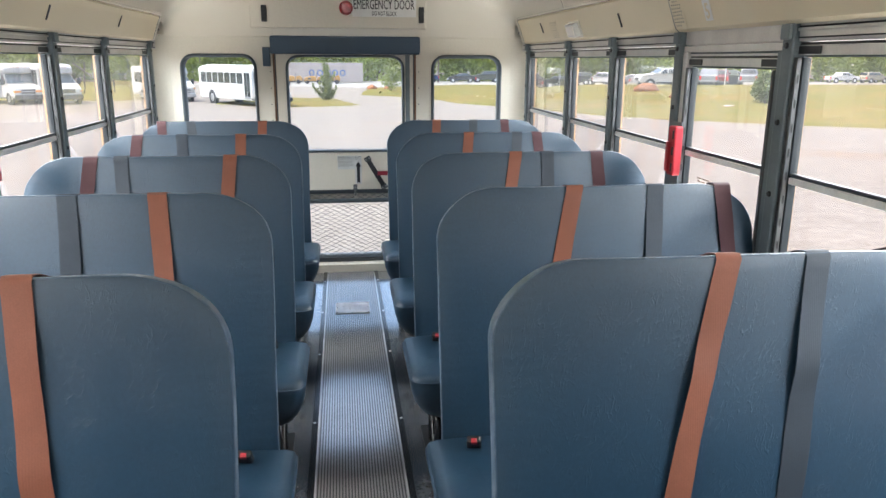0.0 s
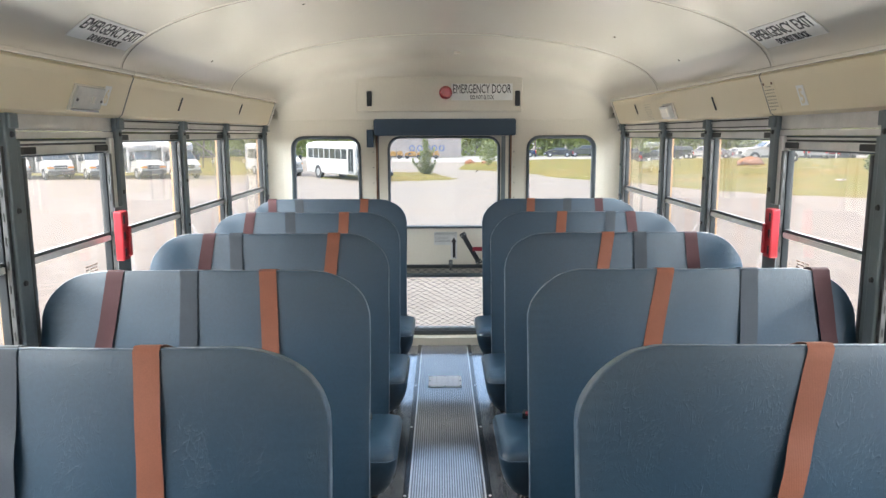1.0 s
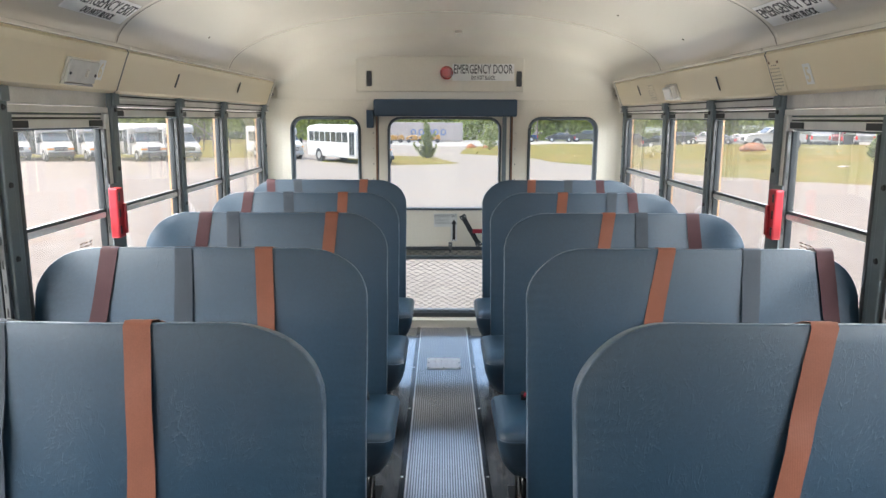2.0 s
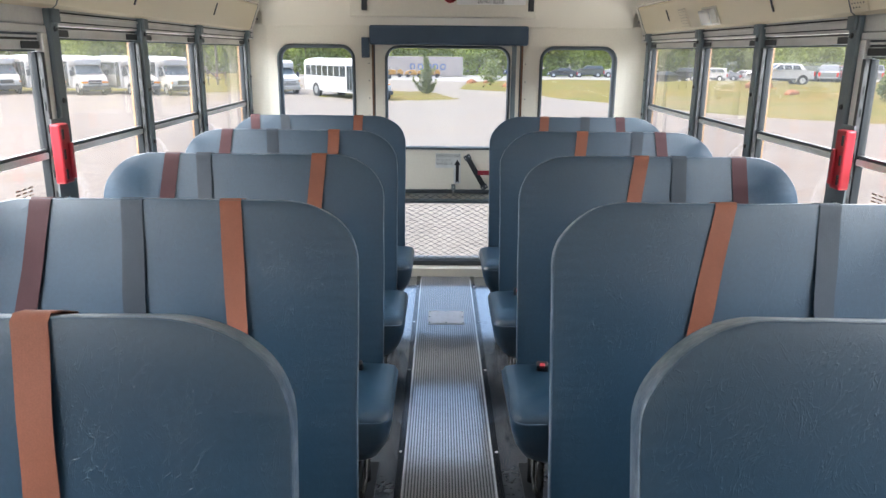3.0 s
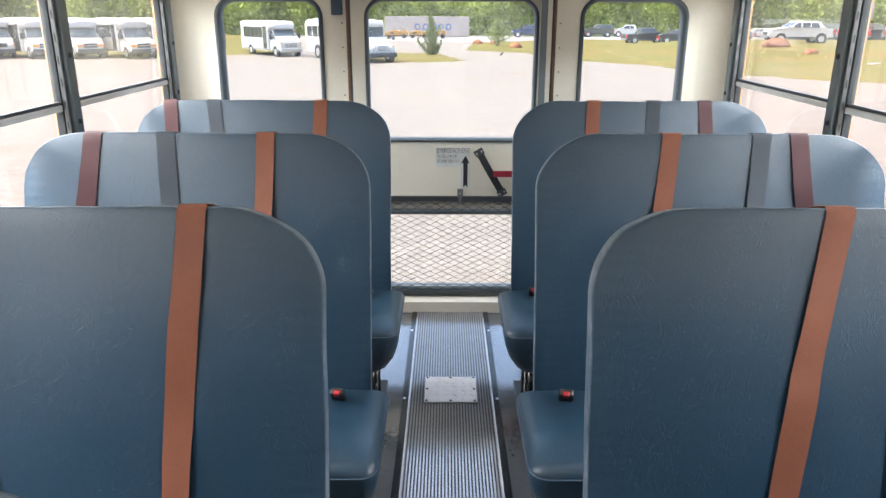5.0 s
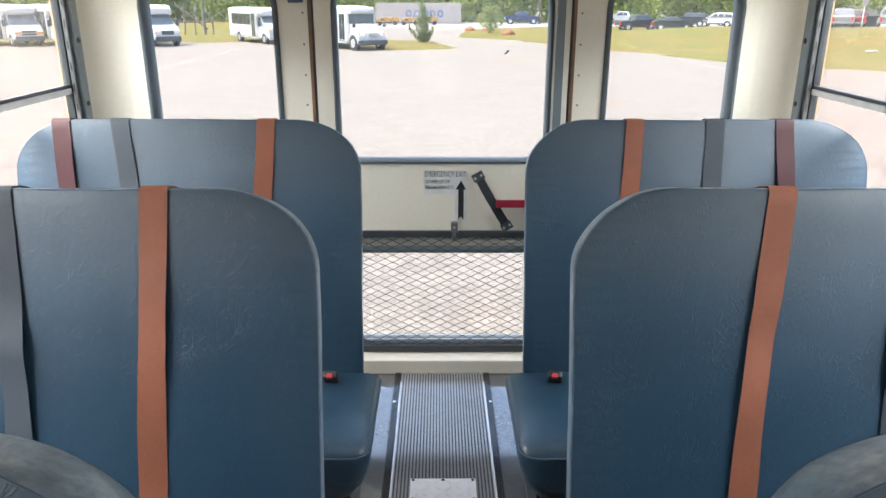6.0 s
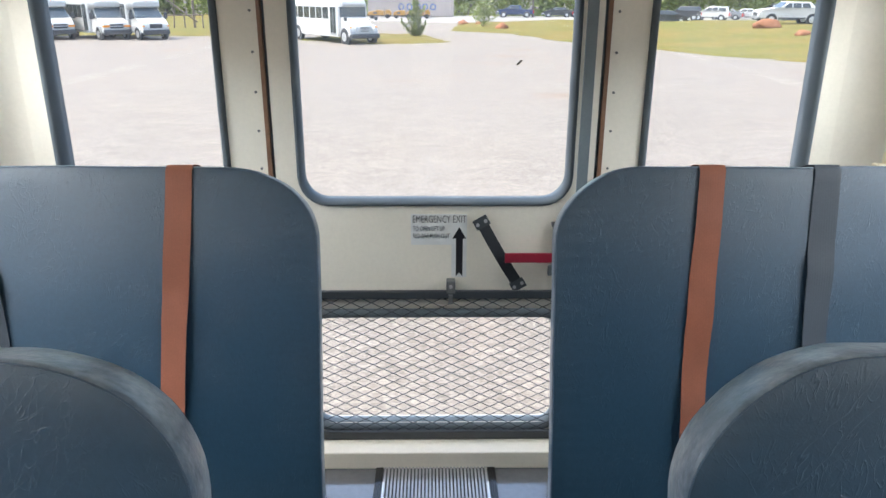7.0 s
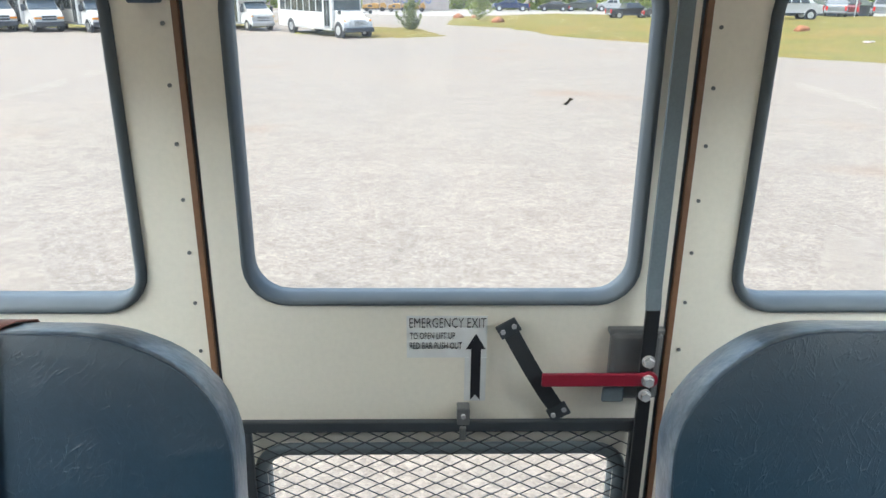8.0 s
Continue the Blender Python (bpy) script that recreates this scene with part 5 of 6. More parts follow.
def cutaway_bus(label, at, body_len=5.4, amber=False, heavy=False):
    """A shuttle bus: van cab in front of a taller boxed body."""
    v = new("shuttle_bus")
    v.matrix_basis = at
    tagged(v, label, "shuttle bus", "parked shuttle buses")
    L = body_len
    part("body", coach_shell(-L, 0.05, 1.19, 0.45, 2.84, 0.06, 0.20), CARWHITE, v, "white fibreglass body")
    cap = bmesh.new()
    rows = []
    for x, w, z0, z1 in ((-0.35, 1.16, 2.02, 2.80), (0.25, 1.12, 2.08, 2.78), (0.62, 1.02, 2.16, 2.66), (0.80, 0.86, 2.24, 2.50)):
        m = min(0.16, (z1 - z0) * 0.4)
        rows.append([cap.verts.new((x, y, z)) for y, z in ((w, z0), (w, z1 - m), (w - m * 0.3, z1 - m * 0.3), (w - m, z1), (0, z1 + 0.04), (m - w, z1), (m * 0.3 - w, z1 - m * 0.3), (-w, z1 - m), (-w, z0))])
    for p, q in zip(rows, rows[1:]):
        for k in range(len(p)):
            j = (k + 1) % len(p)
            cap.faces.new((p[k], p[j], q[j], q[k])).smooth = True
    cap.faces.new(rows[0]), cap.faces.new(rows[-1])
    part("roof_cap", cap, CARWHITE, v, "rounded white cap over the cab")
    up = 0.16 if heavy else 0.0
    hood = [(-0.2, 0.48), (-0.2, 2.22), (0.40, 2.20), (1.02, 1.46 + up), (1.30, 1.40 + up), (1.86, 1.22 + up), (1.98, 1.08 + up), (2.02, 0.48)]
    cab = part("cab", narrowed(prism(hood, -1.02, 1.02, 0.07), 1.0, 2.0, 0.90, 1.45, 2.2, 0.86), CARWHITE, v, "white van cab")
    part("windscreen", narrowed(prism([(0.44, 2.13), (1.00, 1.50 + up), (1.05, 1.51 + up), (0.48, 2.18)], -0.95, 0.95), 1.0, 2.0, 0.90, 1.45, 2.2, 0.86), SCREEN, cab, "windscreen with the sky's reflection in its colour")
    part("wiper", rod((1.03, -0.55, 1.53 + up), (0.80, 0.15, 1.80 + up * 0.6), 0.014, 5), TRIMDARK, cab)
    if amber:
        part("grille", box(1.99, 2.035, -0.46, 0.46, 0.78, 1.08, 0.03), TRIMDARK, cab, "black grille")
        part("grille_bar", box(2.03, 2.05, -0.46, 0.46, 0.91, 0.95, 0.008), RIM, cab, "bright bar across the grille")
    elif heavy:
        part("grille", box(1.99, 2.05, -0.60, 0.60, 0.72, 1.16, 0.03), RIM, cab, "bright ribbed grille")
        for z in (0.80, 0.92, 1.04):
            part("grille_slot", box(2.045, 2.056, -0.54, 0.54, z - 0.03, z + 0.03, 0.004), TRIMDARK, cab)
    else:
        part("grille", narrowed(prism([(1.985, 0.80), (2.03, 0.82), (2.03, 1.06), (1.985, 1.10)], -0.44, 0.44, 0.015), 5, 6, 1), TRIMDARK, cab, "black rounded grille")
    part("bumper", box(1.92, 2.12, -0.95, 0.95, 0.36, 0.70, 0.06, seg=3), RIM if heavy else TRIMDARK, cab, "bumper")
    for s in (-1, 1):
        lamp = part("headlight", box(1.84, 2.025, *sorted((s * 0.50, s * 0.93)), 0.84 + up, 1.08 + up, 0.03), LENS, cab)
        part("turn_lamp", box(1.86, 2.035, *sorted((s * (0.50 if amber else 0.80), s * 0.935)), 0.86 + up if amber else 0.90 + up, 1.0 + up, 0.008), AMBER, lamp, "amber turn lamp")
        part("side_glass", narrowed(prism([(0.06, 1.44), (0.06, 2.02), (0.36, 2.02), (0.84, 1.50 + up), (0.84, 1.44)], *sorted((s * 1.012, s * 1.03))), 1.0, 2.0, 0.90, 1.45, 2.2, 0.86), CARGLASS, cab, "dark cab window")
        part("mirror_arm", rod((0.82, s * 0.98, 1.50), (0.92, s * 1.22, 1.55), 0.02, 6), TRIMDARK, cab)
        part("mirror", box(0.86, 0.98, *sorted((s * 1.14, s * 1.38)), 1.38, 1.82, 0.05, seg=3), TRIMDARK, cab, "black door mirror")
        wheel_arch(v, 1.15, s * 0.84, s * 1.0, 0.40)
        wheel(v, 1.15, s * 0.90, 0.40, 0.24)
        wheel_arch(v, -L * 0.62, s * 1.0, s * 1.195, 0.40)
        wheel(v, -L * 0.62, s * 1.06, 0.40, 0.30)
        part("skirt_trim", box(-L + 0.2, -0.05, *sorted((s * 1.186, s * 1.20)), 0.50, 0.60, 0.003), GRYTRIM, v, "grey lower trim")
        n = int((L - 1.2) / 0.84)
        x1 = -1.02 if s < 0 else -0.25
        part("window_band", box(x1 - n * 0.84 + 0.02, x1 + 0.02, *sorted((s * 1.184, s * 1.193)), 1.46, 2.34, 0.003), TRIMDARK, v, "black window surround")
        for k in range(n):
            part("window", box(x1 - 0.80 - k * 0.84, x1 - k * 0.84 - 0.03, *sorted((s * 1.186, s * 1.199)), 1.50, 2.30, 0.003), CARGLASS, v, "dark tinted window")
    door = part("entry_door", box(-0.90, -0.12, -1.205, -1.180, 0.52, 2.42, 0.006), GRYTRIM, v, "tall glazed entry door")
    for a, b in ((-0.87, -0.53), (-0.49, -0.15)):
        part("door_glass", box(a, b, -1.211, -1.203, 0.62, 2.36, 0.003), CARGLASS, door)
    for y in (-0.5, -0.25, 0.0, 0.25, 0.5):
        part("marker_light", box(0.70, 0.78, y - 0.05, y + 0.05, 2.57, 2.61, 0.01), AMBER, v)
    return v


def hooded_bus(at):
    """A conventional bus with a sloping bonnet."""
    v = new("white_bus")
    v.matrix_basis = at
    tagged(v, "white conventional bus with a sloping bonnet parked on gravel", "bus")
    L = 8.6
    part("body", coach_shell(-L, 0.06, 1.22, 0.62, 3.04, 0.12, 0.34), CARWHITE, v, "white coach body with an arched roof")
    part("skirt", box(-L + 0.1, -0.1, -1.19, 1.19, 0.46, 0.66, 0.02), CARWHITE, v)
    part("front_visor", narrowed(prism([(0.0, 2.46), (0.0, 2.96), (0.16, 2.90), (0.26, 2.66), (0.20, 2.50)], -1.05, 1.05, 0.06), 0.0, 0.3, 0.86), CARWHITE, v, "rounded white brow over the windscreen")
    bonnet = part("bonnet", narrowed(prism([(-0.05, 0.60), (-0.05, 1.84), (0.22, 1.78), (0.90, 1.60), (1.42, 1.38), (1.58, 1.14), (1.62, 0.60)], -0.98, 0.98, 0.10, seg=3), 0.1, 1.6, 0.72), CARWHITE, v, "white sloping bonnet")
    part("windscreen", box(0.0, 0.085, -1.04, 1.04, 1.80, 2.50, 0.02), SCREEN, v, "windscreen with the sky's reflection in its colour")
    part("windscreen_bar", box(0.08, 0.10, -0.025, 0.025, 1.80, 2.50, 0.004), TRIMDARK, v)
    part("grille", box(1.585, 1.66, -0.42, 0.42, 0.80, 1.22, 0.03), RIM, bonnet, "bright grille")
    for z in (0.88, 0.97, 1.06, 1.15):
        part("grille_slot", box(1.65, 1.668, -0.36, 0.36, z - 0.018, z + 0.018, 0.003), TRIMDARK, bonnet)
    part("bumper", box(1.52, 1.84, -1.15, 1.15, 0.40, 0.72, 0.07, seg=3), TRIMDARK, v, "black steel bumper")
    for s in (-1, 1):
        fender = [(0.10, 0.62), (0.18, 1.02), (0.45, 1.24), (0.90, 1.32), (1.32, 1.24), (1.56, 1.02), (1.60, 0.62)]
        part("fender", prism(fender, *sorted((s * 0.70, s * 1.16)), 0.08, seg=3), CARWHITE, v, "rounded white fender")
        part("headlight", rod((1.50, s * 0.88, 0.98), (1.625, s * 0.88, 0.98), 0.13, 14), LENS, v)
        part("turn_lamp", rod((1.40, s * 1.02, 1.16), (1.53, s * 1.02, 1.16), 0.06, 10), AMBER, v, "amber turn lamp")
        wheel_arch(v, 0.85, s * 0.98, s * 1.165, 0.50)
        wheel(v, 0.85, s * 1.06, 0.50, 0.30)
        wheel_arch(v, -L + 2.3, s * 1.0, s * 1.225, 0.50)
        wheel(v, -L + 2.3, s * 1.06, 0.50, 0.36)
        n = 7
        for k in range(n):
            x1 = -1.32 - k * 0.985
            part("window", box(x1 - 0.86, x1, *sorted((s * 1.216, s * 1.231)), 1.66, 2.46, 0.003), CARGLASS, v, "dark side window")
        part("mirror_arm", rod((0.60, s * 0.92, 1.62), (1.15, s * 1.22, 1.74), 0.02, 6), TRIMDARK, v)
        part("mirror", box(1.08, 1.24, *sorted((s * 1.14, s * 1.36)), 1.58, 1.84, 0.05, seg=3), TRIMDARK, v, "black fender mirror")
    door = part("entry_door", box(-1.08, -0.22, -1.235, -1.21, 0.60, 2.52, 0.006), GRYTRIM, v, "glazed folding door")
    for a, b in ((-1.04, -0.67), (-0.63, -0.26)):
        part("door_glass", box(a, b, -1.242, -1.233, 0.74, 2.46, 0.003), CARGLASS, door)
    part("small_window", box(-0.62, -0.25, 1.214, 1.231, 1.80, 2.43, 0.003), CARGLASS, v)
    return v


PROFILES = {
    "wagon": ([(-2.80, 0.55), (-2.84, 1.26), (-1.98, 1.34), (-1.58, 1.90), (0.38, 1.93), (1.05, 1.36), (2.50, 1.26), (2.76, 1.06), (2.80, 0.55)], [[(-1.56, 1.40), (-1.42, 1.78), (-0.80, 1.80), (-0.80, 1.40)], [(-0.72, 1.40), (-0.72, 1.80), (-0.02, 1.80), (-0.02, 1.40)], [(0.06, 1.40), (0.06, 1.80), (0.34, 1.80), (0.86, 1.40)]], [(-1.93, 1.42), (-1.66, 1.83)], [(0.47, 1.86), (1.00, 1.42)], 1.0, 0.43, (-1.75, 1.75)),
    "pickup": ([(-2.75, 0.45), (-2.78, 1.08), (-0.95, 1.12), (-0.80, 1.78), (0.65, 1.80), (1.35, 1.20), (2.55, 1.12), (2.75, 0.95), (2.78, 0.45)], [[(-0.62, 1.24), (-0.55, 1.66), (-0.02, 1.68), (-0.02, 1.24)], [(0.04, 1.24), (0.04, 1.68), (0.60, 1.68), (1.10, 1.24)]], [(-0.86, 1.2), (-0.76, 1.70)], [(0.74, 1.72), (1.28, 1.24)], 0.98, 0.40, (-1.75, 1.75)),
    "suv": ([(-2.45, 0.45), (-2.5, 1.05), (-2.38, 1.25), (-2.15, 1.82), (0.30, 1.84), (1.05, 1.22), (2.25, 1.10), (2.45, 0.92), (2.47, 0.45)], [[(-2.05, 1.28), (-1.93, 1.70), (-1.02, 1.72), (-1.02, 1.28)], [(-0.95, 1.28), (-0.95, 1.72), (-0.22, 1.72), (-0.22, 1.28)], [(-0.15, 1.28), (-0.15, 1.72), (0.28, 1.72), (0.82, 1.28)]], [(-2.40, 1.30), (-2.22, 1.74)], [(0.40, 1.76), (0.98, 1.27)], 0.95, 0.38, (-1.5, 1.5)),
    "sedan": ([(-2.3, 0.35), (-2.35, 0.85), (-2.2, 1.0), (-1.55, 1.06), (-0.85, 1.45), (0.35, 1.46), (1.15, 1.0), (2.15, 0.85), (2.32, 0.65), (2.3, 0.35)], [[(-1.35, 1.06), (-0.80, 1.37), (-0.28, 1.38), (-0.28, 1.04)], [(-0.20, 1.04), (-0.20, 1.38), (0.30, 1.38), (0.88, 1.02)]], [(-1.52, 1.09), (-0.92, 1.42)], [(0.44, 1.42), (1.08, 1.05)], 0.9, 0.33, (-1.4, 1.4)),
}


def car(kind, mat, label, at):
    prof, glass, rear, front, hw, r, axles = PROFILES[kind]
    v = new({"pickup": "pickup_truck", "suv": "suv", "sedan": "car", "wagon": "suv"}[kind])
    v.matrix_basis = at
    tagged(v, label, "car", "parked cars")
    belt, top, nose = glass[0][0][1] - 0.03, max(z for x, z in prof), prof[-1][0]

    def shaped(bm):
        """Narrower at the roof and towards the nose and the tail."""
        for w in bm.verts:
            w.co.y *= (1 - 0.20 * min(1.0, max(0.0, (w.co.z - belt) / (top - belt)))) * (1 - 0.14 * ease(nose - 0.9, nose + 0.1, w.co.x)) * (1 - 0.07 * ease(prof[0][0] + 0.6, prof[0][0] - 0.1, w.co.x))
        return bm

    part("body", shaped(prism(prof, -hw, hw, 0.07, seg=3)), mat, v)
    for s in (-1, 1):
        for g in glass:
            part("side_window", shaped(prism(g, *sorted((s * (hw - 0.01), s * (hw + 0.008))))), CARGLASS, v, "dark window")
        for x in axles:
            wheel_arch(v, x, s * (hw - 0.12), s * (hw + 0.004), r, mat)
            wheel(v, x, s * (hw - 0.09), r, 0.24)
        part("sill", box(axles[0] + r * 1.3, axles[1] - r * 1.3, *sorted((s * (hw - 0.06), s * (hw + 0.012))), prof[0][1] - 0.06, prof[0][1] + 0.06, 0.02), TRIMDARK, v, "dark sill")
        part("mirror", box(front[1][0] - 0.22, front[1][0] - 0.06, *sorted((s * (hw - 0.02), s * (hw + 0.19))), belt + 0.02, belt + 0.20, 0.04), mat, v)
        part("tail_light", shaped(box(prof[1][0] - 0.02, prof[1][0] + 0.12, *sorted((s * (hw - 0.20), s * (hw + 0.01))), prof[1][1] - 0.42, prof[1][1] - 0.02, 0.02)), TAIL, v, "red tail light")
        part("headlight", shaped(box(prof[-2][0] - 0.22, prof[-2][0] - 0.005, *sorted((s * (hw - 0.42), s * (hw + 0.005))), prof[-2][1] - 0.18, prof[-2][1] - 0.02, 0.03)), LENS, v)
    for nm, (a, b), o in (("rear_window", rear, -0.03), ("windscreen", front, 0.03)):
        part(nm, shaped(prism([a, b, (b[0] + o, b[1] + 0.015), (a[0] + o, a[1] + 0.015)], -hw + 0.10, hw - 0.10)), CARGLASS, v, "dark glass")
    part("grille", shaped(box(nose - 0.06, nose + 0.03, -hw + 0.45, hw - 0.45, prof[-2][1] - 0.34, prof[-2][1] - 0.04, 0.02)), TRIMDARK, v)
    part("bumper", shaped(box(nose - 0.12, nose + 0.07, -hw + 0.02, hw - 0.02, prof[-1][1] - 0.04, prof[-1][1] + 0.16, 0.04)), GRYTRIM, v)
    part("bumper", shaped(box(prof[0][0] - 0.07, prof[0][0] + 0.1, -hw + 0.02, hw - 0.02, prof[0][1] - 0.04, prof[0][1] + 0.14, 0.04)), GRYTRIM, v)


HEAD = -54.0
for x, y, amber in ((-36.2, 62.2, False), (-32.7, 62.4, True), (-29.3, 62.5, True), (-25.2, 62.7, True), (-22.3, 62.8, False)):
    cutaway_bus("white shuttle bus with amber front lamps parked in a row" if amber else "white shuttle bus with a black grille parked in a row", at_ground(x, y, HEAD + 7) @ Matrix.Scale(1.08, 4), amber=amber)
cutaway_bus("white shuttle bus with a long boxed body parked on its own", at_ground(-14.1, 66.1, HEAD), 6.0, heavy=True)
hooded_bus(at_ground(-5.67, 58.1, HEAD))

DK, BLU, GRY = paint("dark_grey_car_paint", (0.03, 0.032, 0.035)), paint("navy_car_paint", (0.02, 0.035, 0.09)), paint("silver_car_paint", (0.17, 0.175, 0.18))
TAN, CRD, OLV = paint("tan_car_paint", (0.25, 0.22, 0.17)), paint("maroon_car_paint", (0.14, 0.02, 0.025)), paint("olive_car_paint", (0.07, 0.075, 0.06))
for kind, mat, lb, x, y, yaw in (
        ("pickup", BLU, "dark blue pickup truck parked by the trees", 12.6, 119.5, 178), ("sedan", DK, "dark sedan parked by the trees", 19.3, 121, 176),
        ("suv", OLV, "dark olive boxy off-road vehicle", 23.6, 122, 178), ("pickup", CARWHITE, "white pickup truck parked by the trees", 28.6, 122, 175),
        ("pickup", DK, "dark grey pickup truck with red tail lights", 24.0, 94.0, 8), ("sedan", DK, "dark sedan parked beside the grass", 26.6, 89.5, -8),
        ("suv", DK, "dark suv parked beside the grass", 34.8, 109, 160), ("suv", CARWHITE, "white suv parked beside the grass", 38.2, 107.5, 150),
        ("sedan", GRY, "silver car parked beside the grass", 42, 112, 150), ("sedan", CARWHITE, "white car parked beside the grass", 45.2, 113, 150),
        ("wagon", CARWHITE, "long white suv parked side-on above the grass bank", 31.4, 70.5, 177), ("pickup", GRY, "silver pickup truck with red tail lights", 40.4, 79, 62),
        ("suv", CRD, "dark red suv parked beyond the grass", 43.6, 82.5, 62), ("suv", GRY, "grey suv parked beyond the grass", 45.6, 80.0, 62),
        ("pickup", CARWHITE, "white pickup truck far along the lot", 86, 120, 0), ("suv", TAN, "tan suv far along the lot", 92, 120, 10)):
    car(kind, mat, lb, at_ground(x, y, yaw, 0.02))

# storage container with worn blue marks, and yellow machines before it
CONT = material("weathered_container_paint", (0.31, 0.262, 0.238), 0.6, vary=0.4, vary_scale=0.8)
ct = new("storage_container")
tagged(ct, "long off-white steel storage container with blue marks", "container")
ct.matrix_basis = at_ground(-3.1, 118, 0)
part("shell", box(-6.4, 6.4, 0, 2.4, 0.12, 3.02, 0.03), CONT, ct, "off-white corrugated steel shell")
rib = finish("corrugation", box(-0.06, 0.06, -0.03, 0.0, 0.2, 2.94, 0.01, seg=1), CONT)
for k in range(46):
    part("corrugation", rib, CONT, ct, at=pose(-6.25 + k * 0.278, 0, 0))
BLUE = material("faded_blue_paint", (0.05, 0.10, 0.26), 0.6, vary=0.3, vary_scale=2.0)
for x in (-1.45, -0.2, 1.1, 2.1, 3.3):
    part("mark", ring(lambda i, x=x: rounded(x - 0.42 + i, x + 0.42 - i, 1.02 + i, 1.98 - i, 0.38 - i), [(0.0, -0.034), (0.15, -0.034), (0.15, -0.031), (0.0, -0.031)]), BLUE, ct, "faded blue ring mark")
MACHINE = material("machine_yellow", (0.30, 0.150, 0.022), 0.5, vary=0.4, vary_scale=1.5)


def machine(x, length, lean):
    """A low yellow works machine: sloped hood, open frame with dark gaps, a thin mast."""
    b = new("works_machine")
    b.matrix_basis = at_ground(x, 113, 0, 0.02)
    tagged(b, "low yellow-orange works machine parked before the container", "machine", "yellow machines by the container")
    h = length / 2
    part("hood", narrowed(prism([(-h, 0.42), (-h + 0.1, 0.86), (-0.1 * h, 1.16), (0.35 * h, 1.02), (0.40 * h, 0.42)], -0.75, 0.75, 0.08), 5, 6, 1), MACHINE, b, "sloped yellow hood")
    part("rear_box", prism([(0.45 * h, 0.45), (0.45 * h, 0.95 + lean), (0.8 * h, 1.12 + lean), (h, 0.80), (h, 0.45)], -0.7, 0.7, 0.06), MACHINE, b)
    part("deck", box(-h + 0.05, h - 0.05, -0.68, 0.68, 0.30, 0.44, 0.03), TRIMDARK, b, "dark chassis")
    part("vent", box(-0.55 * h, -0.2 * h, -0.765, -0.745, 0.62, 0.86, 0.01), TRIMDARK, b)
    part("mast", rod((0.42 * h, -0.5, 0.9), (0.42 * h, -0.5, 1.55), 0.035, 6), TRIMDARK, b, "thin dark mast")
    part("mast", rod((-0.2 * h, 0.4, 1.0), (-0.25 * h, 0.4, 1.5), 0.035, 6), TRIMDARK, b, "thin dark mast")
    for wx in (-0.65 * h, 0.65 * h):
        for wy in (-0.62, 0.62):
            part("tyre", rod((wx, wy - 0.12, 0.30), (wx, wy + 0.12, 0.30), 0.30, 16), TYRE, b)


for x, length, lean in ((-7.4, 3.4, 0.1), (-4.2, 2.6, -0.08), (-1.6, 2.8, 0.14)):
    machine(x, length, lean)


# ---- plants and stones ----
def leaf_cloud(points, size, rnd, mat, name, flat=0.0):
    """Small bent leaf clumps at the given points."""
    vs, fs = [], []
    for p, k in points:
        d = Vector((rnd.uniform(-1, 1), rnd.uniform(-1, 1), rnd.uniform(-1, 1) * (1 - flat))).normalized()
        e = d.orthogonal().normalized()
        e = (Matrix.Rotation(rnd.uniform(0, 6.28), 3, d) @ e)
        f = d.cross(e)
        r = size * k * rnd.uniform(0.6, 1.3)
        i = len(vs)
        vs += [p - e * r, p - f * r * 0.5 + d * r * 0.2, p + e * r, p + f * r * 0.5 + d * r * 0.2]
        fs.append((i, i + 1, i + 2, i + 3))
    me = bpy.data.meshes.new(name)
    me.from_pydata([tuple(v) for v in vs], [], fs)
    me.materials.append(mat)
    return me


def crown_points(rnd, n, radius, height, base, lumps=14):
    """Points in a crown made of uneven lumps, with gaps between."""
    cs = []
    for k in range(lumps):
        a, h = rnd.uniform(0, 6.28), rnd.random()
        r = radius * (0.3 + 0.7 * math.sin(math.pi * (0.12 + 0.8 * h))) * rnd.uniform(0.3, 0.85)
        cs.append((Vector((r * math.cos(a), r * math.sin(a), base + height * h)), radius * rnd.uniform(0.28, 0.5)))
    out = []
    for k in range(n):
        c, r = rnd.choice(cs)
        d = Vector((rnd.gauss(0, 1), rnd.gauss(0, 1), rnd.gauss(0, 0.8))).normalized() * r * rnd.random() ** 0.4
        out.append((c + d, 1.0))
    return out


rnd = random.Random(5)
# far woods as one mass
pts, stems = [], bmesh.new()
x = -150.0
while x < 190:
    for yb in (130, 140, 154, 172, 190):
        xx, yy = x + rnd.uniform(-2.5, 2.5), yb + rnd.uniform(-3, 3) - (12 if x > 100 else 0)
        h = rnd.uniform(9.0, 14.5) * (1.0 if yb < 160 else 1.45 if yb < 180 else 1.9)
        c = Vector((xx, yy, ground_z(xx, yy)))
        pts += [(c + p, k) for p, k in crown_points(rnd, 1350, rnd.uniform(3.2, 4.8), h * 0.80, h * 0.14, 26)]
        rod(c, c + Vector((rnd.uniform(-0.4, 0.4), 0, h * 0.7)), 0.22, 6, stems, 0.06)
    x += 5.2
for k in range(26000):
    xx = rnd.uniform(-150, 190)
    yy = rnd.uniform(125.5, 129.5) - (12 if xx > 100 else 0)
    pts.append((Vector((xx, yy, ground_z(xx, yy) + rnd.random() ** 1.3 * 6.0)), 1.1))
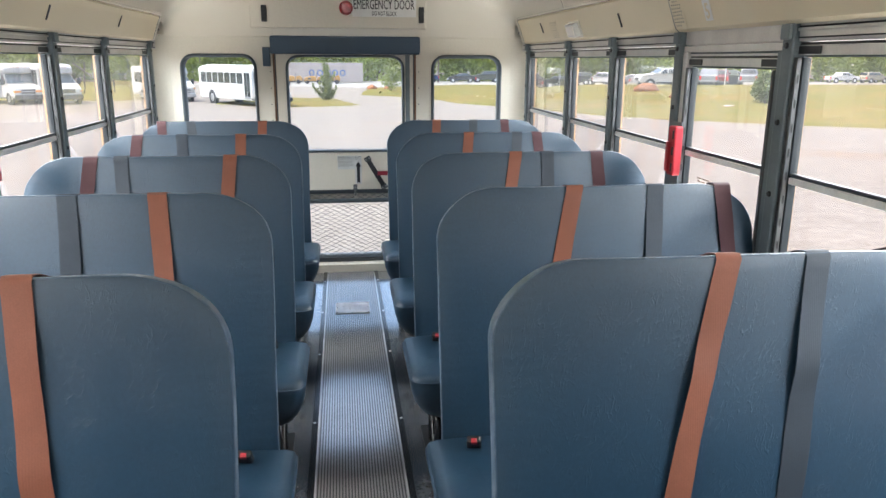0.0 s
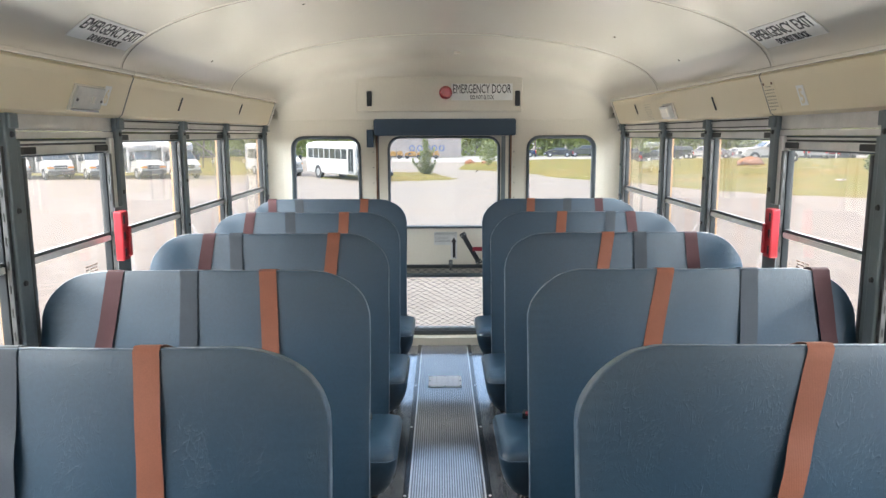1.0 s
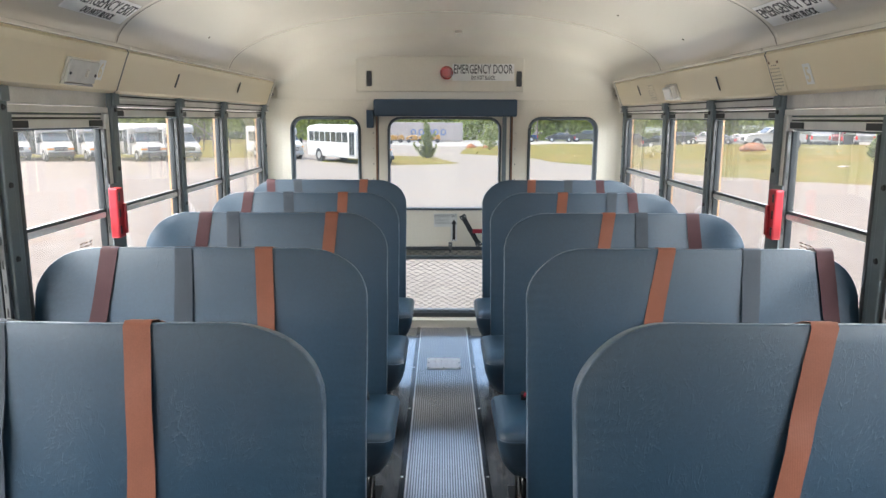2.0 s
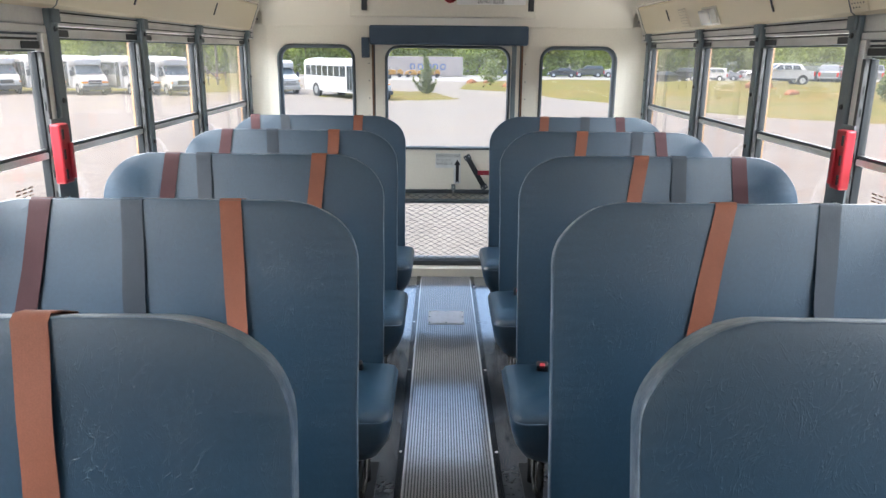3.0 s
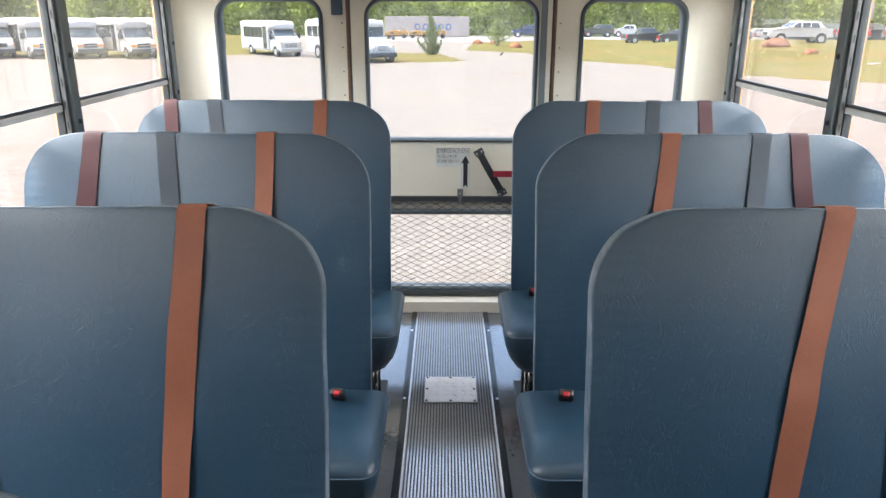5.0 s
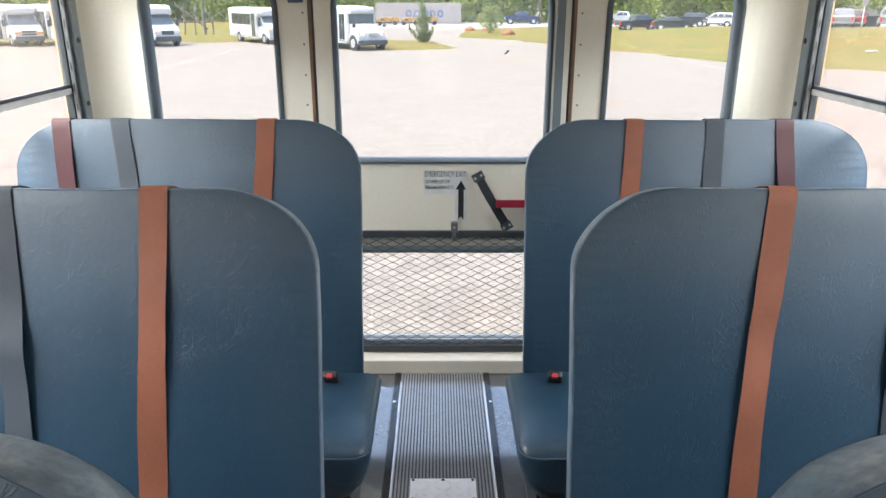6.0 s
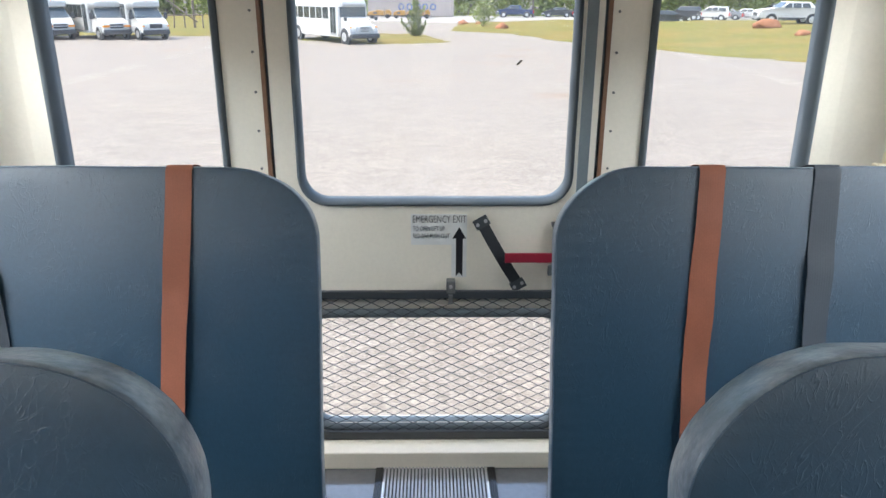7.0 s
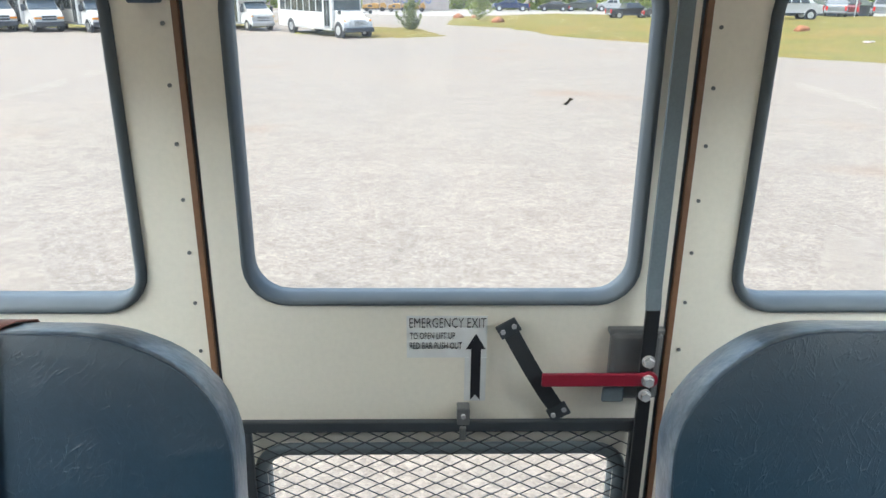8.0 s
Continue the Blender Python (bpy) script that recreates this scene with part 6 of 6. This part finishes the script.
woods = thing("woods", leaf_cloud(pts, 0.40, rnd, LEAF, "woods"), "dense line of leafy green trees beyond the lot", "trees", kind="stuff")
part("trunks", stems, BARK, woods)


def shrub(at, height, radius, label, n=900, bare=0.1, ragged=False, mat=CONIFER):
    """A young upright conifer: tapered stem, rising side limbs and needle sprays."""
    t = new("young_tree")
    t.matrix_basis = at
    tagged(t, label, "tree")
    rn = random.Random(int(height * 100 + radius * 10))
    bm = rod((0, 0, -0.1), (0.05, 0, height * 0.92), 0.07, 8, None, 0.012)
    pts = []
    for k in range(26):
        h = bare * height + (height * 0.9 - bare * height) * (k / 26)
        a = k * 2.4
        reach = radius * (1 - 0.75 * (k / 26)) * rn.uniform(0.55, 1.15)
        if ragged:
            reach = radius * rn.uniform(0.16, 0.40) * (1.25 - 0.8 * (k / 26))
        tip = Vector((math.cos(a) * reach, math.sin(a) * reach, h + reach * (1.3 if ragged else 0.8)))
        rod((0.02, 0, h), tip, 0.02, 5, bm, 0.005)
        for j in range(n // 26):
            u = rn.random() ** 0.6
            p = Vector((0.02, 0, h)).lerp(tip, u) + Vector((rn.gauss(0, 0.10), rn.gauss(0, 0.10), rn.gauss(0, 0.12))) * radius * (0.6 if ragged else 1.0)
            pts.append((p, 1.0))
    if ragged:
        # long low limbs that sweep out and turn up, and one higher up
        for a, low, rise, out in ((178, 0.13, 0.32, 1.15), (160, 0.08, 0.24, 0.85), (200, 0.20, 0.30, 0.62), (4, 0.10, 0.30, 0.80), (-25, 0.07, 0.22, 0.62), (10, 0.56, 0.18, 0.72), (172, 0.45, 0.20, 0.48), (95, 0.12, 0.26, 0.8), (-85, 0.12, 0.26, 0.8)):
            d = Vector((math.cos(radians(a)), math.sin(radians(a)), 0)) * out * radius * 0.82
            line = [Vector((0.02, 0, low * height)) + d * math.sin(u * 1.5) + Vector((0, 0, rise * height * u ** 1.9)) for u in (0, 0.2, 0.4, 0.6, 0.8, 1.0)]
            for p, q in zip(line, line[1:]):
                rod(p, q, 0.02, 5, bm, 0.015)
            for j in range(n // 14):
                u = rn.random() * 4.999
                p = line[int(u)].lerp(line[int(u) + 1], u % 1)
                pts.append((p + Vector((rn.gauss(0, 1), rn.gauss(0, 1), rn.gauss(0, 1.2))) * (0.13 - 0.018 * u), 0.85))
        # the dense lower skirt
        for j in range(n // 6):
            h = rn.uniform(0.03, 0.34) * height
            a = rn.uniform(0, 6.28)
            r = 0.50 * math.sin(math.pi * min(1.0, 0.22 + 0.78 * h / (0.46 * height))) ** 0.7
            pts.append((Vector((math.cos(a), math.sin(a), 0)) * rn.random() ** 0.5 * r * rn.uniform(0.8, 1.1) + Vector((0.03, 0, h)), 0.9))
    part("trunk", bm, BARK, t)
    part("crown", leaf_cloud(pts, 0.085 if ragged else 0.11, rn, mat, "crown"), mat, t)


shrub(at_ground(-1.35, 66.5), 3.25, 1.25, "young ragged conifer on the grass island", 2700, 0.06, True)
shrub(at_ground(5.5, 85), 2.6, 1.5, "bushy green shrub at the end of the grass bank", 1500, 0.03)
shrub(at_ground(30.0, 50.2), 2.1, 1.2, "round dark green shrub on the grass bank", 4200, 0.02, mat=SHRUBLEAF)


def boulder(at, rx, ry, rz, seed):
    bm = bmesh.new()
    bmesh.ops.create_icosphere(bm, subdivisions=3, radius=1.0)
    for v in bm.verts:
        k = 1 + 0.28 * noise.noise(v.co * 1.3 + Vector((seed, 0, 0))) + 0.10 * noise.noise(v.co * 3.1 + Vector((0, seed, 0)))
        v.co = Vector((v.co.x * rx * k, v.co.y * ry * k, max(-0.35, v.co.z * k) * rz + rz * 0.3))
    thing("boulder", finish("boulder", bm, ROCK, True), "rust-red boulder on the grass bank", "boulder", "boulders", at=at)


for k, (x, y, a, b, c) in enumerate(((27.4, 65.0, 1.15, 0.8, 0.60), (26.9, 58.0, 0.66, 0.48, 0.33), (7.1, 80.4, 0.8, 0.6, 0.46), (3.6, 92, 0.85, 0.6, 0.4), (5.4, 91.0, 0.5, 0.4, 0.3))):
    boulder(at_ground(x, y, 30 * k), a, b, c, k * 3.7)
fl = new("litter")
fl.matrix_basis = at_ground(26.9, 49.5, 20, 0.10) @ Matrix.Scale(0.75, 4)
tagged(fl, "crumpled white sheet lying on the grass", "litter")
bm = bmesh.new()
g = [[bm.verts.new((i * 0.15 - 0.5 + 0.12 * noise.noise((i * 1.7, j * 2.1, 5.0)), j * 0.13 - 0.25 + 0.2 * noise.noise((i * 1.3, j * 1.9, 9.0)), 0.02 + 0.22 * abs(noise.noise((i * 0.9, j * 1.1, 2.0))))) for j in range(5)] for i in range(8)]
for a, b in zip(g, g[1:]):
    for j in range(4):
        bm.faces.new((a[j], b[j], b[j + 1], a[j + 1]))
part("sheet", bm, CONT, fl)
for x, y, h in ((15.4, 120, 8.0), (-24, 81, 7.5)):
    p = thing("utility_pole", finish("utility_pole", rod((0, 0, -0.2), (0, 0, h), 0.13, 10, None, 0.09), BARK), "weathered wooden utility pole", "pole", at=at_ground(x, y))
# leaning timber frame before the woods, and a low shed behind the upper lot
tf = new("timber_frame")
tf.matrix_basis = at_ground(-24.7, 80)
tagged(tf, "weathered leaning poles and low timber rail", "fence")
part("leaning_pole", rod((-1.9, 0, 3.0), (1.3, 0.1, 0.6), 0.08, 8), BARK, tf)
part("leaning_pole", rod((-1.2, 0.4, 0.0), (-0.9, 0.3, 3.1), 0.07, 8), BARK, tf)
part("rail", rod((-2.0, 0, 1.25), (1.9, 0, 1.32), 0.06, 8), BARK, tf)
for x in (-1.9, 0.0, 1.8):
    part("post", rod((x, 0.1, -0.1), (x, 0.1, 1.35), 0.07, 8), BARK, tf)
SHEDWALL = material("grey_green_sheeting", (0.07, 0.078, 0.062), 0.9, vary=0.4, vary_scale=1.0)
SHEDROOF = material("weathered_sheet_roof", (0.055, 0.062, 0.050), 0.95, vary=0.4, vary_scale=0.6, spec=0.1)
sh = new("metal_shed")
sh.matrix_basis = at_ground(51.0, 101)
tagged(sh, "long low shed with a weathered metal roof among the trees", "shed")
part("wall", box(-6.0, 6.0, 0, 5, -0.2, 1.55, 0.02), SHEDWALL, sh, "grey-green sheeting")
part("roof", prism([(-0.4, 1.5), (2.5, 2.2), (5.4, 1.5), (5.4, 1.6), (2.5, 2.32), (-0.4, 1.6)], -6.3, 6.3, axis="x"), SHEDROOF, sh, "weathered sheet-metal roof")
for x in (-3.8, 0.0, 3.8):
    part("door", box(x - 1.4, x + 1.4, -0.06, -0.005, 0.0, 1.4, 0.01), TRIMDARK, sh, "dark roller door")
sgn = new("sign_post")
sgn.matrix_basis = at_ground(41.8, 78.0, 0)
tagged(sgn, "white upright sign on a post beside the lot", "sign")
part("post", rod((0, 0, 0), (0, 0, 3.2), 0.05, 8), ALU, sgn)
part("board", box(-0.28, 0.28, -0.07, -0.03, 2.1, 3.7, 0.01), CONT, sgn)
